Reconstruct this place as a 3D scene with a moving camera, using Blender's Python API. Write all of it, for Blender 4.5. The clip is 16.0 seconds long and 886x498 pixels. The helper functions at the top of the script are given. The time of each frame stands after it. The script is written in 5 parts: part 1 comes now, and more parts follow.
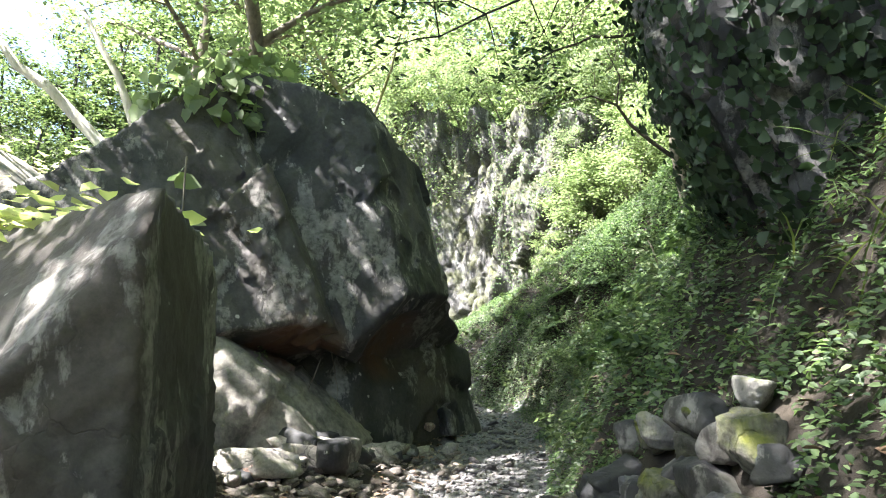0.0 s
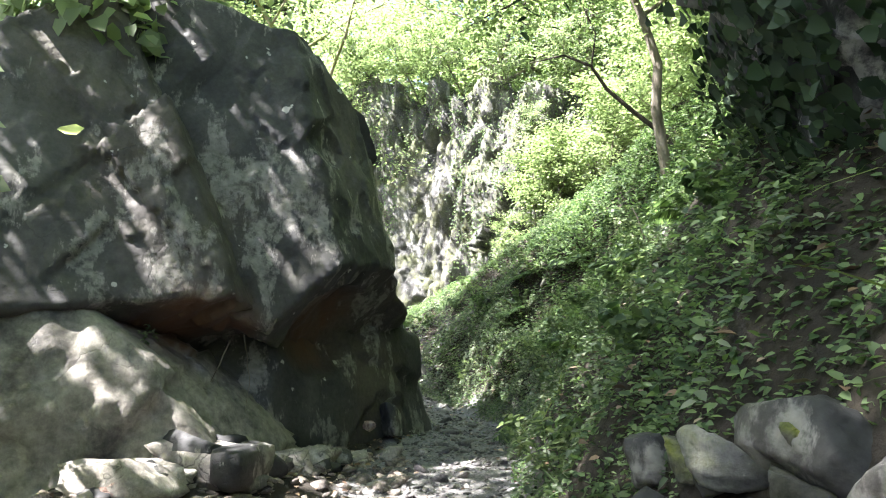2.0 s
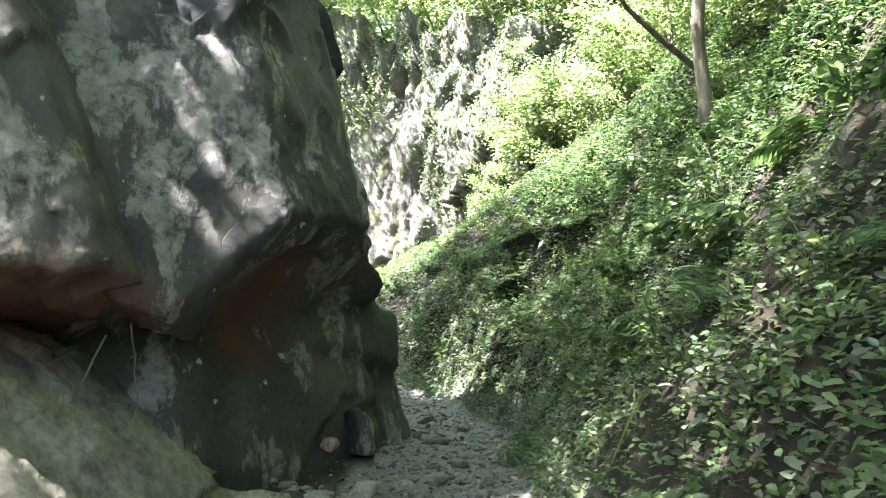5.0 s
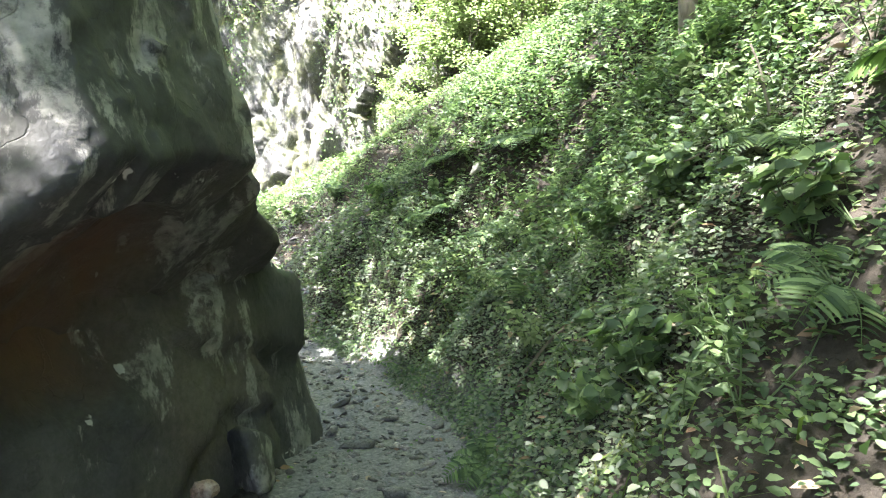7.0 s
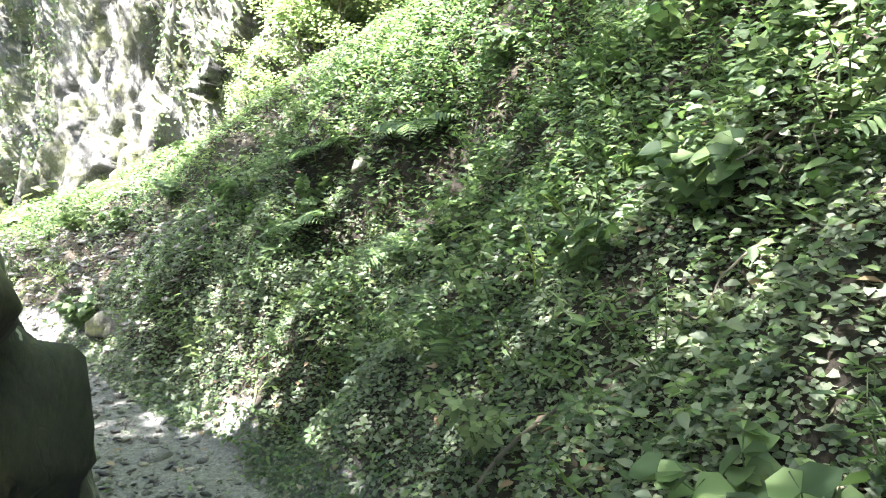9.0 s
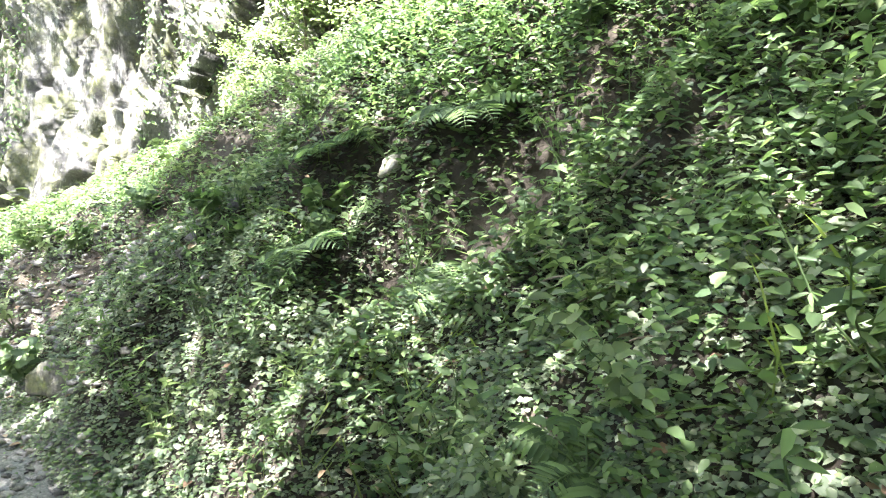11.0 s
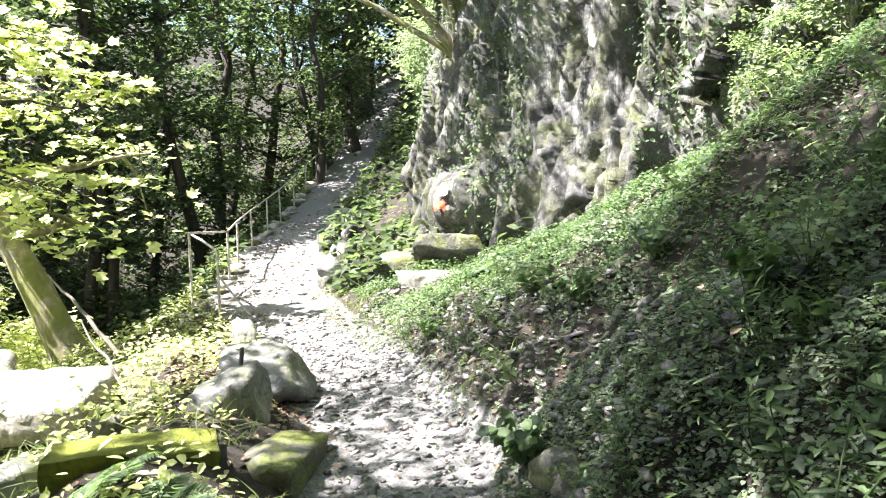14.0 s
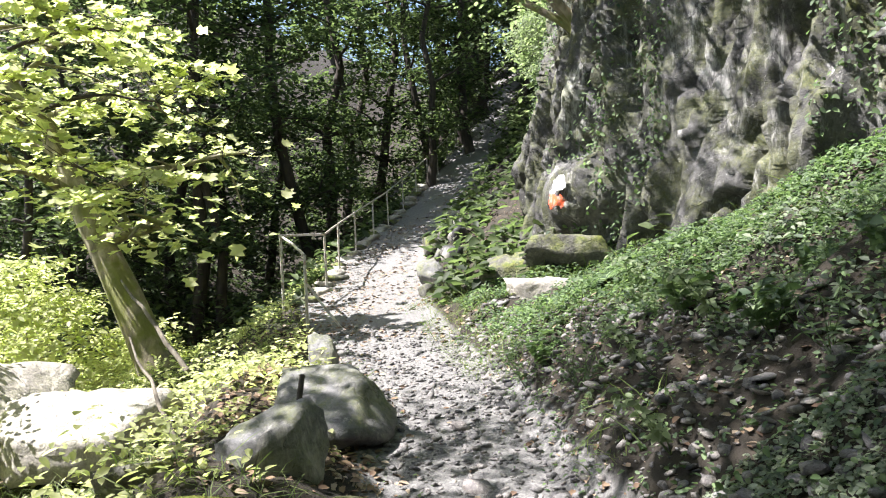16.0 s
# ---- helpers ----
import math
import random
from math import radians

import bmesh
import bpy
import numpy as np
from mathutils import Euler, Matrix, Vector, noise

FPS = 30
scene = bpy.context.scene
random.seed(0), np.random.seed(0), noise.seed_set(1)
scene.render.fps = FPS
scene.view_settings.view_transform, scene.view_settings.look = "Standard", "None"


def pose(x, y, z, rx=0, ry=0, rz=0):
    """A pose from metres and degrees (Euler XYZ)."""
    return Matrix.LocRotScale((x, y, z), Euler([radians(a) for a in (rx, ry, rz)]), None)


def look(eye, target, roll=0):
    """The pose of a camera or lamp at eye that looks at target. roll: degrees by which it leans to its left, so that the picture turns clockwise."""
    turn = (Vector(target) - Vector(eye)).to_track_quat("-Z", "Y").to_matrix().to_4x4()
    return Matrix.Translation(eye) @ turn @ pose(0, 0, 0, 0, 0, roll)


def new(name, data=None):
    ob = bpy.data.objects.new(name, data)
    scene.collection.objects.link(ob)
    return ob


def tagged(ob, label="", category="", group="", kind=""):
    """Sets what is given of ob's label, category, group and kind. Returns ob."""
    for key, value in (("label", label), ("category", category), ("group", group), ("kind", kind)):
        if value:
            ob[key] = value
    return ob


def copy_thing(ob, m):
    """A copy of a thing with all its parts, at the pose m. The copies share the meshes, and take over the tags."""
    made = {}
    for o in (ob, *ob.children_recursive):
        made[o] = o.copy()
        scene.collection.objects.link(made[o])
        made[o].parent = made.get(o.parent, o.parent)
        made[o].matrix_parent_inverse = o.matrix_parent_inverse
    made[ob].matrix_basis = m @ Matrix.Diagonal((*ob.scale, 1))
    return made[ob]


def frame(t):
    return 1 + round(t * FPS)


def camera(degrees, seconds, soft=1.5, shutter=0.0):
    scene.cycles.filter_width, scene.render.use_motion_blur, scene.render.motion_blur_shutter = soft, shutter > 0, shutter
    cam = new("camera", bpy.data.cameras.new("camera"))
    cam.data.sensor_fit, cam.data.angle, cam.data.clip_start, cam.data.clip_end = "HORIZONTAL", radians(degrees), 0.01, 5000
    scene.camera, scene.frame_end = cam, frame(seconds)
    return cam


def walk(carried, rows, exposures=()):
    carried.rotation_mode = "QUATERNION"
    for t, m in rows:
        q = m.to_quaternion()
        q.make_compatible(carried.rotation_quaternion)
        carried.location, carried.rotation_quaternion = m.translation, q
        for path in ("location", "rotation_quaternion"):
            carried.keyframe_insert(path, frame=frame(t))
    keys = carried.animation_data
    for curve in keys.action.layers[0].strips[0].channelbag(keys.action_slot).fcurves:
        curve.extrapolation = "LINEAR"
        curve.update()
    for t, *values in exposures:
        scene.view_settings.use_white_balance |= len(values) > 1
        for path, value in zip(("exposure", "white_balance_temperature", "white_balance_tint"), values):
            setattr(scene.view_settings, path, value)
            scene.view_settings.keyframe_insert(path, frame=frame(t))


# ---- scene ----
cam = camera(64.2, 16.0, soft=1.1)
EXPOSURES = [(0, 3.15), (2.5, 3.45), (4, 3.6), (7, 4.1), (11, 4.15), (13, 3.35), (14.5, 2.6), (16, 2.0)]
PATH = [
    (0, (0.91, 0.556, 1.172), (0.691, 2.527, 1.427), -0.2),
    (0.5, (0.917, 0.81, 1.162), (0.73, 2.787, 1.4), -0.0),
    (1, (0.894, 1.111, 1.171), (0.709, 3.089, 1.399), -0.0),
    (1.5, (0.907, 1.42, 1.118), (0.756, 3.4, 1.352), 0.5),
    (2, (0.881, 1.884, 1.096), (0.778, 3.868, 1.326), 0.6),
    (2.5, (0.744, 2.309, 1.079), (0.695, 4.295, 1.305), 1.4),
    (3, (0.682, 2.672, 1.146), (0.657, 4.658, 1.38), 0.8),
    (3.5, (0.646, 2.962, 1.127), (0.635, 4.949, 1.359), 0.3),
    (4, (0.548, 3.302, 1.116), (0.552, 5.288, 1.352), 1.0),
    (4.2, (0.547, 3.396, 1.128), (0.556, 5.382, 1.364), 1.1),
    (6.3, (0.498, 4.809, 1.414), (0.607, 6.801, 1.281), 1.4),
    (6.5, (0.492, 4.987, 1.43), (0.645, 6.976, 1.296), 1.2),
    (7, (0.425, 5.408, 1.517), (0.728, 7.38, 1.377), 0.9),
    (7.5, (0.395, 5.763, 1.579), (0.843, 7.708, 1.45), 1.7),
    (8, (0.449, 6.157, 1.583), (0.984, 8.079, 1.45), 1.3),
    (8.2, (0.461, 6.328, 1.572), (1.033, 8.239, 1.435), 1.2),
    (10.3, (0.691, 8.131, 1.632), (1.472, 9.967, 1.504), 1.8),
    (10.5, (0.708, 8.241, 1.63), (1.47, 10.087, 1.518), 1.9),
    (11, (0.746, 8.603, 1.633), (1.432, 10.477, 1.501), 1.2),
    (11.5, (0.726, 8.883, 1.651), (1.231, 10.813, 1.523), 0.7),
    (12, (0.672, 9.106, 1.683), (0.99, 11.077, 1.568), 0.3),
    (12.5, (0.656, 9.338, 1.731), (0.742, 11.332, 1.603), -0.8),
    (13, (0.669, 9.49, 1.752), (0.509, 11.48, 1.629), -0.9),
    (13.5, (0.581, 9.754, 1.848), (0.184, 11.711, 1.739), -1.5),
    (14, (0.522, 10.0, 1.882), (-0.087, 11.902, 1.766), -1.8),
    (14.5, (0.459, 10.214, 1.865), (-0.298, 12.062, 1.767), -2.6),
    (15, (0.359, 10.5, 1.797), (-0.5, 12.305, 1.709), -2.5),
    (15.5, (0.184, 11.013, 1.745), (-0.706, 12.801, 1.64), -2.4),
    (16, (0.083, 11.423, 1.758), (-0.833, 13.199, 1.672), -2.3),
]
walk(cam, [(t, look(e, g, r)) for t, e, g, r in PATH], EXPOSURES)

# ---- world and sun ----
SUN = Vector((-0.5, -0.24, 0.83)).normalized()
world = bpy.data.worlds.new("world")
scene.world = world
world.use_nodes = True
wn = world.node_tree
sky = wn.nodes.new("ShaderNodeTexSky")
sky.sky_type, sky.sun_disc = "NISHITA", False
sky.sun_elevation = math.asin(SUN.z)
sky.sun_rotation = math.atan2(SUN.x, SUN.y)
sky.air_density, sky.dust_density = 1.0, 2.0
wn.links.new(sky.outputs[0], wn.nodes["Background"].inputs[0])
wn.nodes["Background"].inputs[1].default_value = 0.068
sun = new("sun", bpy.data.lights.new("sun", "SUN"))
sun.data.energy, sun.data.angle, sun.data.color = 5.0, radians(0.55), (1.0, 0.955, 0.94)
sun.matrix_world = look(SUN * 60, (0, 0, 0))


# ---- number helpers ----
RNG = np.random.default_rng(7)


def hash3(i, j, k, seed=0):
    h = (i * 374761393 + j * 668265263 + k * 2147483647 + seed * 974634777) & 0xFFFFFFFF
    h = ((h ^ (h >> 13)) * 1274126177) & 0xFFFFFFFF
    h = ((h ^ (h >> 16)) * 2246822519) & 0xFFFFFFFF
    return ((h ^ (h >> 15)) & 0xFFFFFF) / 16777215.0


def vnoise(p, seed=0):
    """Smooth value noise, -1 to 1, of points (N, 3)."""
    q = np.floor(p).astype(np.int64)
    f = p - q
    f = f * f * (3 - 2 * f)
    out = 0
    for a in (0, 1):
        for b in (0, 1):
            for c in (0, 1):
                w = (f[:, 0] if a else 1 - f[:, 0]) * (f[:, 1] if b else 1 - f[:, 1]) * (f[:, 2] if c else 1 - f[:, 2])
                out = out + w * hash3(q[:, 0] + a, q[:, 1] + b, q[:, 2] + c, seed)
    return out * 2 - 1


def fbm(p, octaves=4, seed=0):
    out, amp = 0, 0.5
    for o in range(octaves):
        out = out + amp * vnoise(p * 2 ** o + 17.3 * o, seed + o)
        amp *= 0.5
    return out


TURN = np.array(Euler((0.5, 0.8, 0.3)).to_matrix())


def facets(p, seed=0):
    """Angular rock relief: the upper envelope of tilted plates, with sharp creases between flat faces. About -1 to 1."""
    p = p @ TURN
    q = np.floor(p).astype(np.int64)
    h = np.full(len(p), -9.0)
    for a in (-1, 0, 1):
        for b in (-1, 0, 1):
            for c in (-1, 0, 1):
                i, j, k = q[:, 0] + a, q[:, 1] + b, q[:, 2] + c
                o = np.stack([i + hash3(i, j, k, seed), j + hash3(i, j, k, seed + 1), k + hash3(i, j, k, seed + 2)], 1)
                g = np.stack([hash3(i, j, k, seed + 3), hash3(i, j, k, seed + 4), hash3(i, j, k, seed + 5)], 1) - 0.5
                v = p - o
                h = np.maximum(h, 1.5 * (v * g).sum(1) + 0.9 * hash3(i, j, k, seed + 6) - 1.0 * abs(v).max(1))
    return 1.6 * (h - 0.25)


def solid(name, verts, faces, material, parent=None, label="", smooth=True):
    """One mesh object from arrays of points and of faces with equal corners."""
    verts, faces = np.asarray(verts, np.float32), np.asarray(faces, np.int32)
    me = bpy.data.meshes.new(name)
    n, k = faces.shape
    me.vertices.add(len(verts))
    me.vertices.foreach_set("co", verts.ravel())
    me.loops.add(n * k)
    me.loops.foreach_set("vertex_index", faces.ravel())
    me.polygons.add(n)
    me.polygons.foreach_set("loop_start", np.arange(0, n * k, k, dtype=np.int32))
    me.polygons.foreach_set("loop_total", np.full(n, k, np.int32))
    if smooth:
        me.polygons.foreach_set("use_smooth", np.ones(n, bool))
    me.update(calc_edges=True)
    me.materials.append(material)
    ob = new(name, me)
    if parent is not None:
        ob.parent = parent
    if label:
        ob["label"] = label
    return ob


def sphere_dirs(level):
    bm = bmesh.new()
    bmesh.ops.create_icosphere(bm, subdivisions=level, radius=1)
    v = np.array([w.co[:] for w in bm.verts])
    f = np.array([[w.index for w in g.verts] for g in bm.faces])
    bm.free()
    return v / np.linalg.norm(v, axis=1)[:, None], f


DIRS = {n: sphere_dirs(n) for n in (2, 3, 4, 6, 7)}


# ---- materials ----
def nodes(name, rough=0.8):
    m = bpy.data.materials.new(name)
    m.use_nodes = True
    t = m.node_tree
    b = t.nodes["Principled BSDF"]
    b.inputs["Roughness"].default_value = rough
    return m, t, b


def noise_at(t, scale, detail=6, rough=0.6, stretch=(1, 1, 1)):
    c = t.nodes.new("ShaderNodeTexCoord")
    mp = t.nodes.new("ShaderNodeMapping")
    mp.inputs["Scale"].default_value = stretch
    n = t.nodes.new("ShaderNodeTexNoise")
    n.inputs["Scale"].default_value, n.inputs["Detail"].default_value, n.inputs["Roughness"].default_value = scale, detail, rough
    t.links.new(c.outputs["Object"], mp.inputs[0])
    t.links.new(mp.outputs[0], n.inputs["Vector"])
    return n.outputs["Fac"]


def ramp(t, fac, stops):
    r = t.nodes.new("ShaderNodeValToRGB")
    el = r.color_ramp.elements
    while len(el) < len(stops):
        el.new(0.5)
    for e, (p, c) in zip(el, stops):
        e.position, e.color = p, (*c, 1) if len(c) == 3 else (c[0],) * 3 + (1,)
    t.links.new(fac, r.inputs[0])
    return r.outputs[0]


def mix(t, fac, a, b, kind="MIX"):
    n = t.nodes.new("ShaderNodeMix")
    n.data_type, n.blend_type = "RGBA", kind
    for sock, v in ((n.inputs[0], fac), (n.inputs[6], a), (n.inputs[7], b)):
        if hasattr(v, "is_output"):
            t.links.new(v, sock)
        else:
            sock.default_value = v if not isinstance(v, tuple) else (*v, 1)
    return n.outputs[2]


def bump(t, b, height, strength, distance):
    n = t.nodes.new("ShaderNodeBump")
    n.inputs["Strength"].default_value, n.inputs["Distance"].default_value = strength, distance
    t.links.new(height, n.inputs["Height"])
    t.links.new(n.outputs[0], b.inputs["Normal"])


def upward(t, lo, hi):
    """How far a surface faces up: moss and litter lie there."""
    g = t.nodes.new("ShaderNodeNewGeometry")
    s = t.nodes.new("ShaderNodeSeparateXYZ")
    t.links.new(g.outputs["Normal"], s.inputs[0])
    m = t.nodes.new("ShaderNodeMapRange")
    m.inputs[1].default_value, m.inputs[2].default_value = lo, hi
    t.links.new(s.outputs[2], m.inputs[0])
    return m.outputs[0]


def times(t, a, b):
    n = t.nodes.new("ShaderNodeMath")
    n.operation = "MULTIPLY"
    for sock, v in ((n.inputs[0], a), (n.inputs[1], b)):
        if hasattr(v, "is_output"):
            t.links.new(v, sock)
        else:
            sock.default_value = v
    return n.outputs[0]


def voronoi(t, scale, feature="DISTANCE_TO_EDGE", warp=0.15, stretch=(1, 1, 1)):
    c = t.nodes.new("ShaderNodeTexCoord")
    mp = t.nodes.new("ShaderNodeMapping")
    mp.inputs["Scale"].default_value = stretch
    n = t.nodes.new("ShaderNodeTexNoise")
    n.inputs["Scale"].default_value, n.inputs["Detail"].default_value = 2.5, 5
    v = t.nodes.new("ShaderNodeTexVoronoi")
    v.feature = feature
    v.inputs["Scale"].default_value = scale
    t.links.new(c.outputs["Object"], mp.inputs[0])
    t.links.new(c.outputs["Object"], n.inputs["Vector"])
    t.links.new(mix(t, warp, mp.outputs[0], n.outputs["Color"], "ADD"), v.inputs["Vector"])
    return v.outputs["Distance"]


def rock_material(name, dark, light, streak, moss=0.0, size=1.0, islands=0.0, grain=0.85, moss_from=-0.35):
    m, t, b = nodes(name, 0.8)
    base = ramp(t, noise_at(t, 1.6 * size, 8, 0.65), [(0.32, dark), (0.52, tuple((x + y) / 2 for x, y in zip(dark, light))), (0.7, light)])
    fine = ramp(t, noise_at(t, 22 * size, 8, 0.8), [(0.36, (0.3,)), (0.5, (0.8,)), (0.66, (1.25,))])
    col = mix(t, grain, base, fine, "MULTIPLY")
    pits = ramp(t, voronoi(t, 16 * size, "F1", 0.6), [(0.12, (0.25,)), (0.3, (1.0,))])
    col = mix(t, ramp(t, noise_at(t, 4 * size, 4), [(0.48, (0.0,)), (0.62, (0.7,))]), col, pits, "MULTIPLY")
    col = mix(t, ramp(t, noise_at(t, 11 * size, 7, 0.75), [(0.6, (0.0,)), (0.68, (0.6,))]), col, streak)
    col = mix(t, times(t, ramp(t, noise_at(t, 3.2 * size, 6, 0.75, (1, 1, 0.2)), [(0.55, (0.0,)), (0.66, (1.0,))]), 0.8), col, streak)
    crack = ramp(t, voronoi(t, 1.3 * size, warp=1.1, stretch=(1, 1, 0.45)), [(0.0, (0.2,)), (0.02, (1.0,))])
    col = mix(t, ramp(t, noise_at(t, 2.0 * size, 3), [(0.45, (0.0,)), (0.6, (0.75,))]), col, crack, "MULTIPLY")
    if islands:
        g = t.nodes.new("ShaderNodeNewGeometry")
        col = mix(t, islands, col, ramp(t, g.outputs["Random Per Island"], [(0.0, (0.35, 0.34, 0.36)), (0.6, (0.9, 0.88, 0.86)), (1.0, (1.5, 1.38, 1.3))]), "MULTIPLY")
    if moss:
        mo = times(t, times(t, upward(t, moss_from, 0.6), ramp(t, noise_at(t, 2.2 * size, 6, 0.7), [(0.44, (0.0,)), (0.58, (1.0,))])), moss)
        col = mix(t, mo, col, ramp(t, noise_at(t, 30, 3), [(0.3, (0.04, 0.06, 0.01)), (0.7, (0.17, 0.18, 0.03))]))
    t.links.new(col, b.inputs["Base Color"])
    rel = mix(t, 0.35, noise_at(t, 6 * size, 12, 0.72), ramp(t, voronoi(t, 3.5 * size, "F1", 0.8), [(0.0, (0.0,)), (0.6, (1.0,))]))
    bump(t, b, mix(t, 0.12, rel, crack), 1.0, 0.07 * grain / size)
    return m


def boulder_material():
    """Dark smooth limestone: brown tints, white flecks, pale patches (crust and painted sun dapples)."""
    m, t, b = nodes("boulder_limestone", 0.75)
    col = ramp(t, noise_at(t, 1.3, 7, 0.6), [(0.32, (0.016, 0.017, 0.019)), (0.5, (0.038, 0.038, 0.04)), (0.7, (0.08, 0.079, 0.077))])
    col = mix(t, ramp(t, noise_at(t, 0.55, 4, 0.55), [(0.48, (0.0,)), (0.66, (0.5,))]), col, (0.1, 0.078, 0.06))
    col = mix(t, 0.6, col, ramp(t, noise_at(t, 26, 8, 0.75), [(0.34, (0.45,)), (0.5, (0.9,)), (0.68, (1.4,))]), "MULTIPLY")
    crust_and_dapple = times(t, ramp(t, noise_at(t, 1.5, 9, 0.68, (1.5, 1.5, 0.55)), [(0.54, (0.0,)), (0.57, (1.0,))]), ramp(t, noise_at(t, 10, 8, 0.7), [(0.38, (0.0,)), (0.52, (1.0,))]))
    col = mix(t, times(t, crust_and_dapple, 0.5), col, ramp(t, noise_at(t, 18, 5), [(0.3, (0.2, 0.19, 0.175)), (0.7, (0.46, 0.44, 0.41))]))
    col = mix(t, ramp(t, noise_at(t, 8, 3, 0.5), [(0.71, (0.0,)), (0.73, (0.8,))]), col, (0.45, 0.44, 0.42))
    a = t.nodes.new("ShaderNodeAttribute")
    a.attribute_name = "dust"
    col = mix(t, times(t, a.outputs["Fac"], ramp(t, noise_at(t, 2.5, 8, 0.7), [(0.36, (0.1,)), (0.54, (1.0,))])), col, ramp(t, noise_at(t, 14, 7, 0.7), [(0.3, (0.13, 0.12, 0.105)), (0.7, (0.36, 0.335, 0.3))]))
    crack = ramp(t, voronoi(t, 0.9, warp=1.3, stretch=(1.3, 1.3, 0.6)), [(0.0, (0.5,)), (0.008, (1.0,))])
    col = mix(t, ramp(t, noise_at(t, 1.7, 3), [(0.45, (0.0,)), (0.6, (0.8,))]), col, crack, "MULTIPLY")
    moss = times(t, times(t, upward(t, 0.1, 0.75), ramp(t, noise_at(t, 2.2, 6, 0.7), [(0.5, (0.0,)), (0.62, (1.0,))])), 0.2)
    col = mix(t, moss, col, (0.07, 0.09, 0.025))
    a = t.nodes.new("ShaderNodeAttribute")
    a.attribute_name = "rust"
    col = mix(t, times(t, a.outputs["Fac"], ramp(t, noise_at(t, 3, 5, 0.6), [(0.35, (0.3,)), (0.6, (1.0,))])), col, (0.1, 0.052, 0.03))
    t.links.new(col, b.inputs["Base Color"])
    rel = mix(t, 0.3, noise_at(t, 5, 12, 0.62), ramp(t, voronoi(t, 5, "F1", 0.8), [(0.0, (0.0,)), (0.6, (1.0,))]))
    bump(t, b, mix(t, 0.15, rel, crack), 0.8, 0.035)
    return m


ROCK = boulder_material()
CLIFF = rock_material("cliff_limestone", (0.02, 0.019, 0.018), (0.15, 0.145, 0.145), (0.42, 0.41, 0.4), 0.55, 1.0, 0.0, 0.85, -0.8)
STONE = rock_material("grey_stone", (0.09, 0.09, 0.097), (0.24, 0.235, 0.23), (0.34, 0.32, 0.3), 0.5, 1.6, 0.0, 0.6)
SHALE = rock_material("path_stone", (0.12, 0.118, 0.124), (0.32, 0.31, 0.31), (0.34, 0.32, 0.3), 0.0, 3.0, 0.9)
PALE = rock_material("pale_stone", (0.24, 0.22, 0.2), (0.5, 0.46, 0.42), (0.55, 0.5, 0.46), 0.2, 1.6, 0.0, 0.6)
RUST = rock_material("reddish_stone", (0.22, 0.13, 0.1), (0.46, 0.33, 0.28), (0.5, 0.42, 0.36), 0.0, 2.0)
CHIPS = rock_material("pale_chips", (0.16, 0.14, 0.125), (0.4, 0.35, 0.31), (0.45, 0.4, 0.36), 0.0, 3.0, 0.8)
SLAB = rock_material("pale_slab", (0.12, 0.11, 0.1), (0.34, 0.31, 0.28), (0.45, 0.41, 0.37), 0.0, 1.2, 0.0, 0.5)
MOSSY = rock_material("mossy_stone", (0.06, 0.06, 0.05), (0.16, 0.15, 0.13), (0.2, 0.2, 0.15), 1.0, 1.3)


def leaf_material(name, dark, light, glow=0.45):
    m, t, b = nodes(name, 0.62)
    dark, light = (tuple(c * k for c, k in zip(v, (1.06, 1.0, 1.02))) for v in (dark, light))
    g = t.nodes.new("ShaderNodeNewGeometry")
    col = ramp(t, g.outputs["Random Per Island"], [(0.0, dark), (0.6, tuple((x + y) / 2 for x, y in zip(dark, light))), (1.0, light)])
    col = mix(t, 0.5, col, ramp(t, noise_at(t, 0.8, 3), [(0.35, (0.55,)), (0.65, (1.0,))]), "MULTIPLY")
    t.links.new(col, b.inputs["Base Color"])
    tr = t.nodes.new("ShaderNodeBsdfTranslucent")
    t.links.new(mix(t, 1.0, col, (1.25, 1.35, 0.95), "MULTIPLY"), tr.inputs[0])
    ms = t.nodes.new("ShaderNodeMixShader")
    ms.inputs[0].default_value = glow
    t.links.new(b.outputs[0], ms.inputs[1])
    t.links.new(tr.outputs[0], ms.inputs[2])
    t.links.new(ms.outputs[0], t.nodes["Material Output"].inputs[0])
    return m


LEAF = leaf_material("bank_leaves", (0.036, 0.074, 0.034), (0.2, 0.3, 0.13))
LEAF_PALE = leaf_material("pale_bank_leaves", (0.09, 0.13, 0.09), (0.28, 0.335, 0.235))
LEAF_TREE = leaf_material("tree_leaves", (0.12, 0.17, 0.085), (0.34, 0.43, 0.25), 0.6)
# sunlight is put into this leaf colour, far paler than the leaves themselves
LEAF_SUNLIT = leaf_material("sunlit_leaves", (0.4, 0.46, 0.2), (0.72, 0.76, 0.46), 0.65)
# dark ivy tone; on the bough over the path it paints shade
LEAF_DARK_SHADED = leaf_material("dark_shaded_leaves", (0.016, 0.034, 0.018), (0.055, 0.1, 0.05), 0.3)
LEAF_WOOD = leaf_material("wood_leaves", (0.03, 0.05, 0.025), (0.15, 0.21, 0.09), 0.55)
GRASS = leaf_material("grass_blades", (0.07, 0.12, 0.025), (0.2, 0.26, 0.08))


def litter_material():
    m, t, b = nodes("dry_leaves", 0.8)
    g = t.nodes.new("ShaderNodeNewGeometry")
    col = ramp(t, g.outputs["Random Per Island"], [(0.0, (0.07, 0.04, 0.025)), (0.5, (0.2, 0.13, 0.08)), (1.0, (0.38, 0.3, 0.22))])
    t.links.new(col, b.inputs["Base Color"])
    return m


LITTER = litter_material()


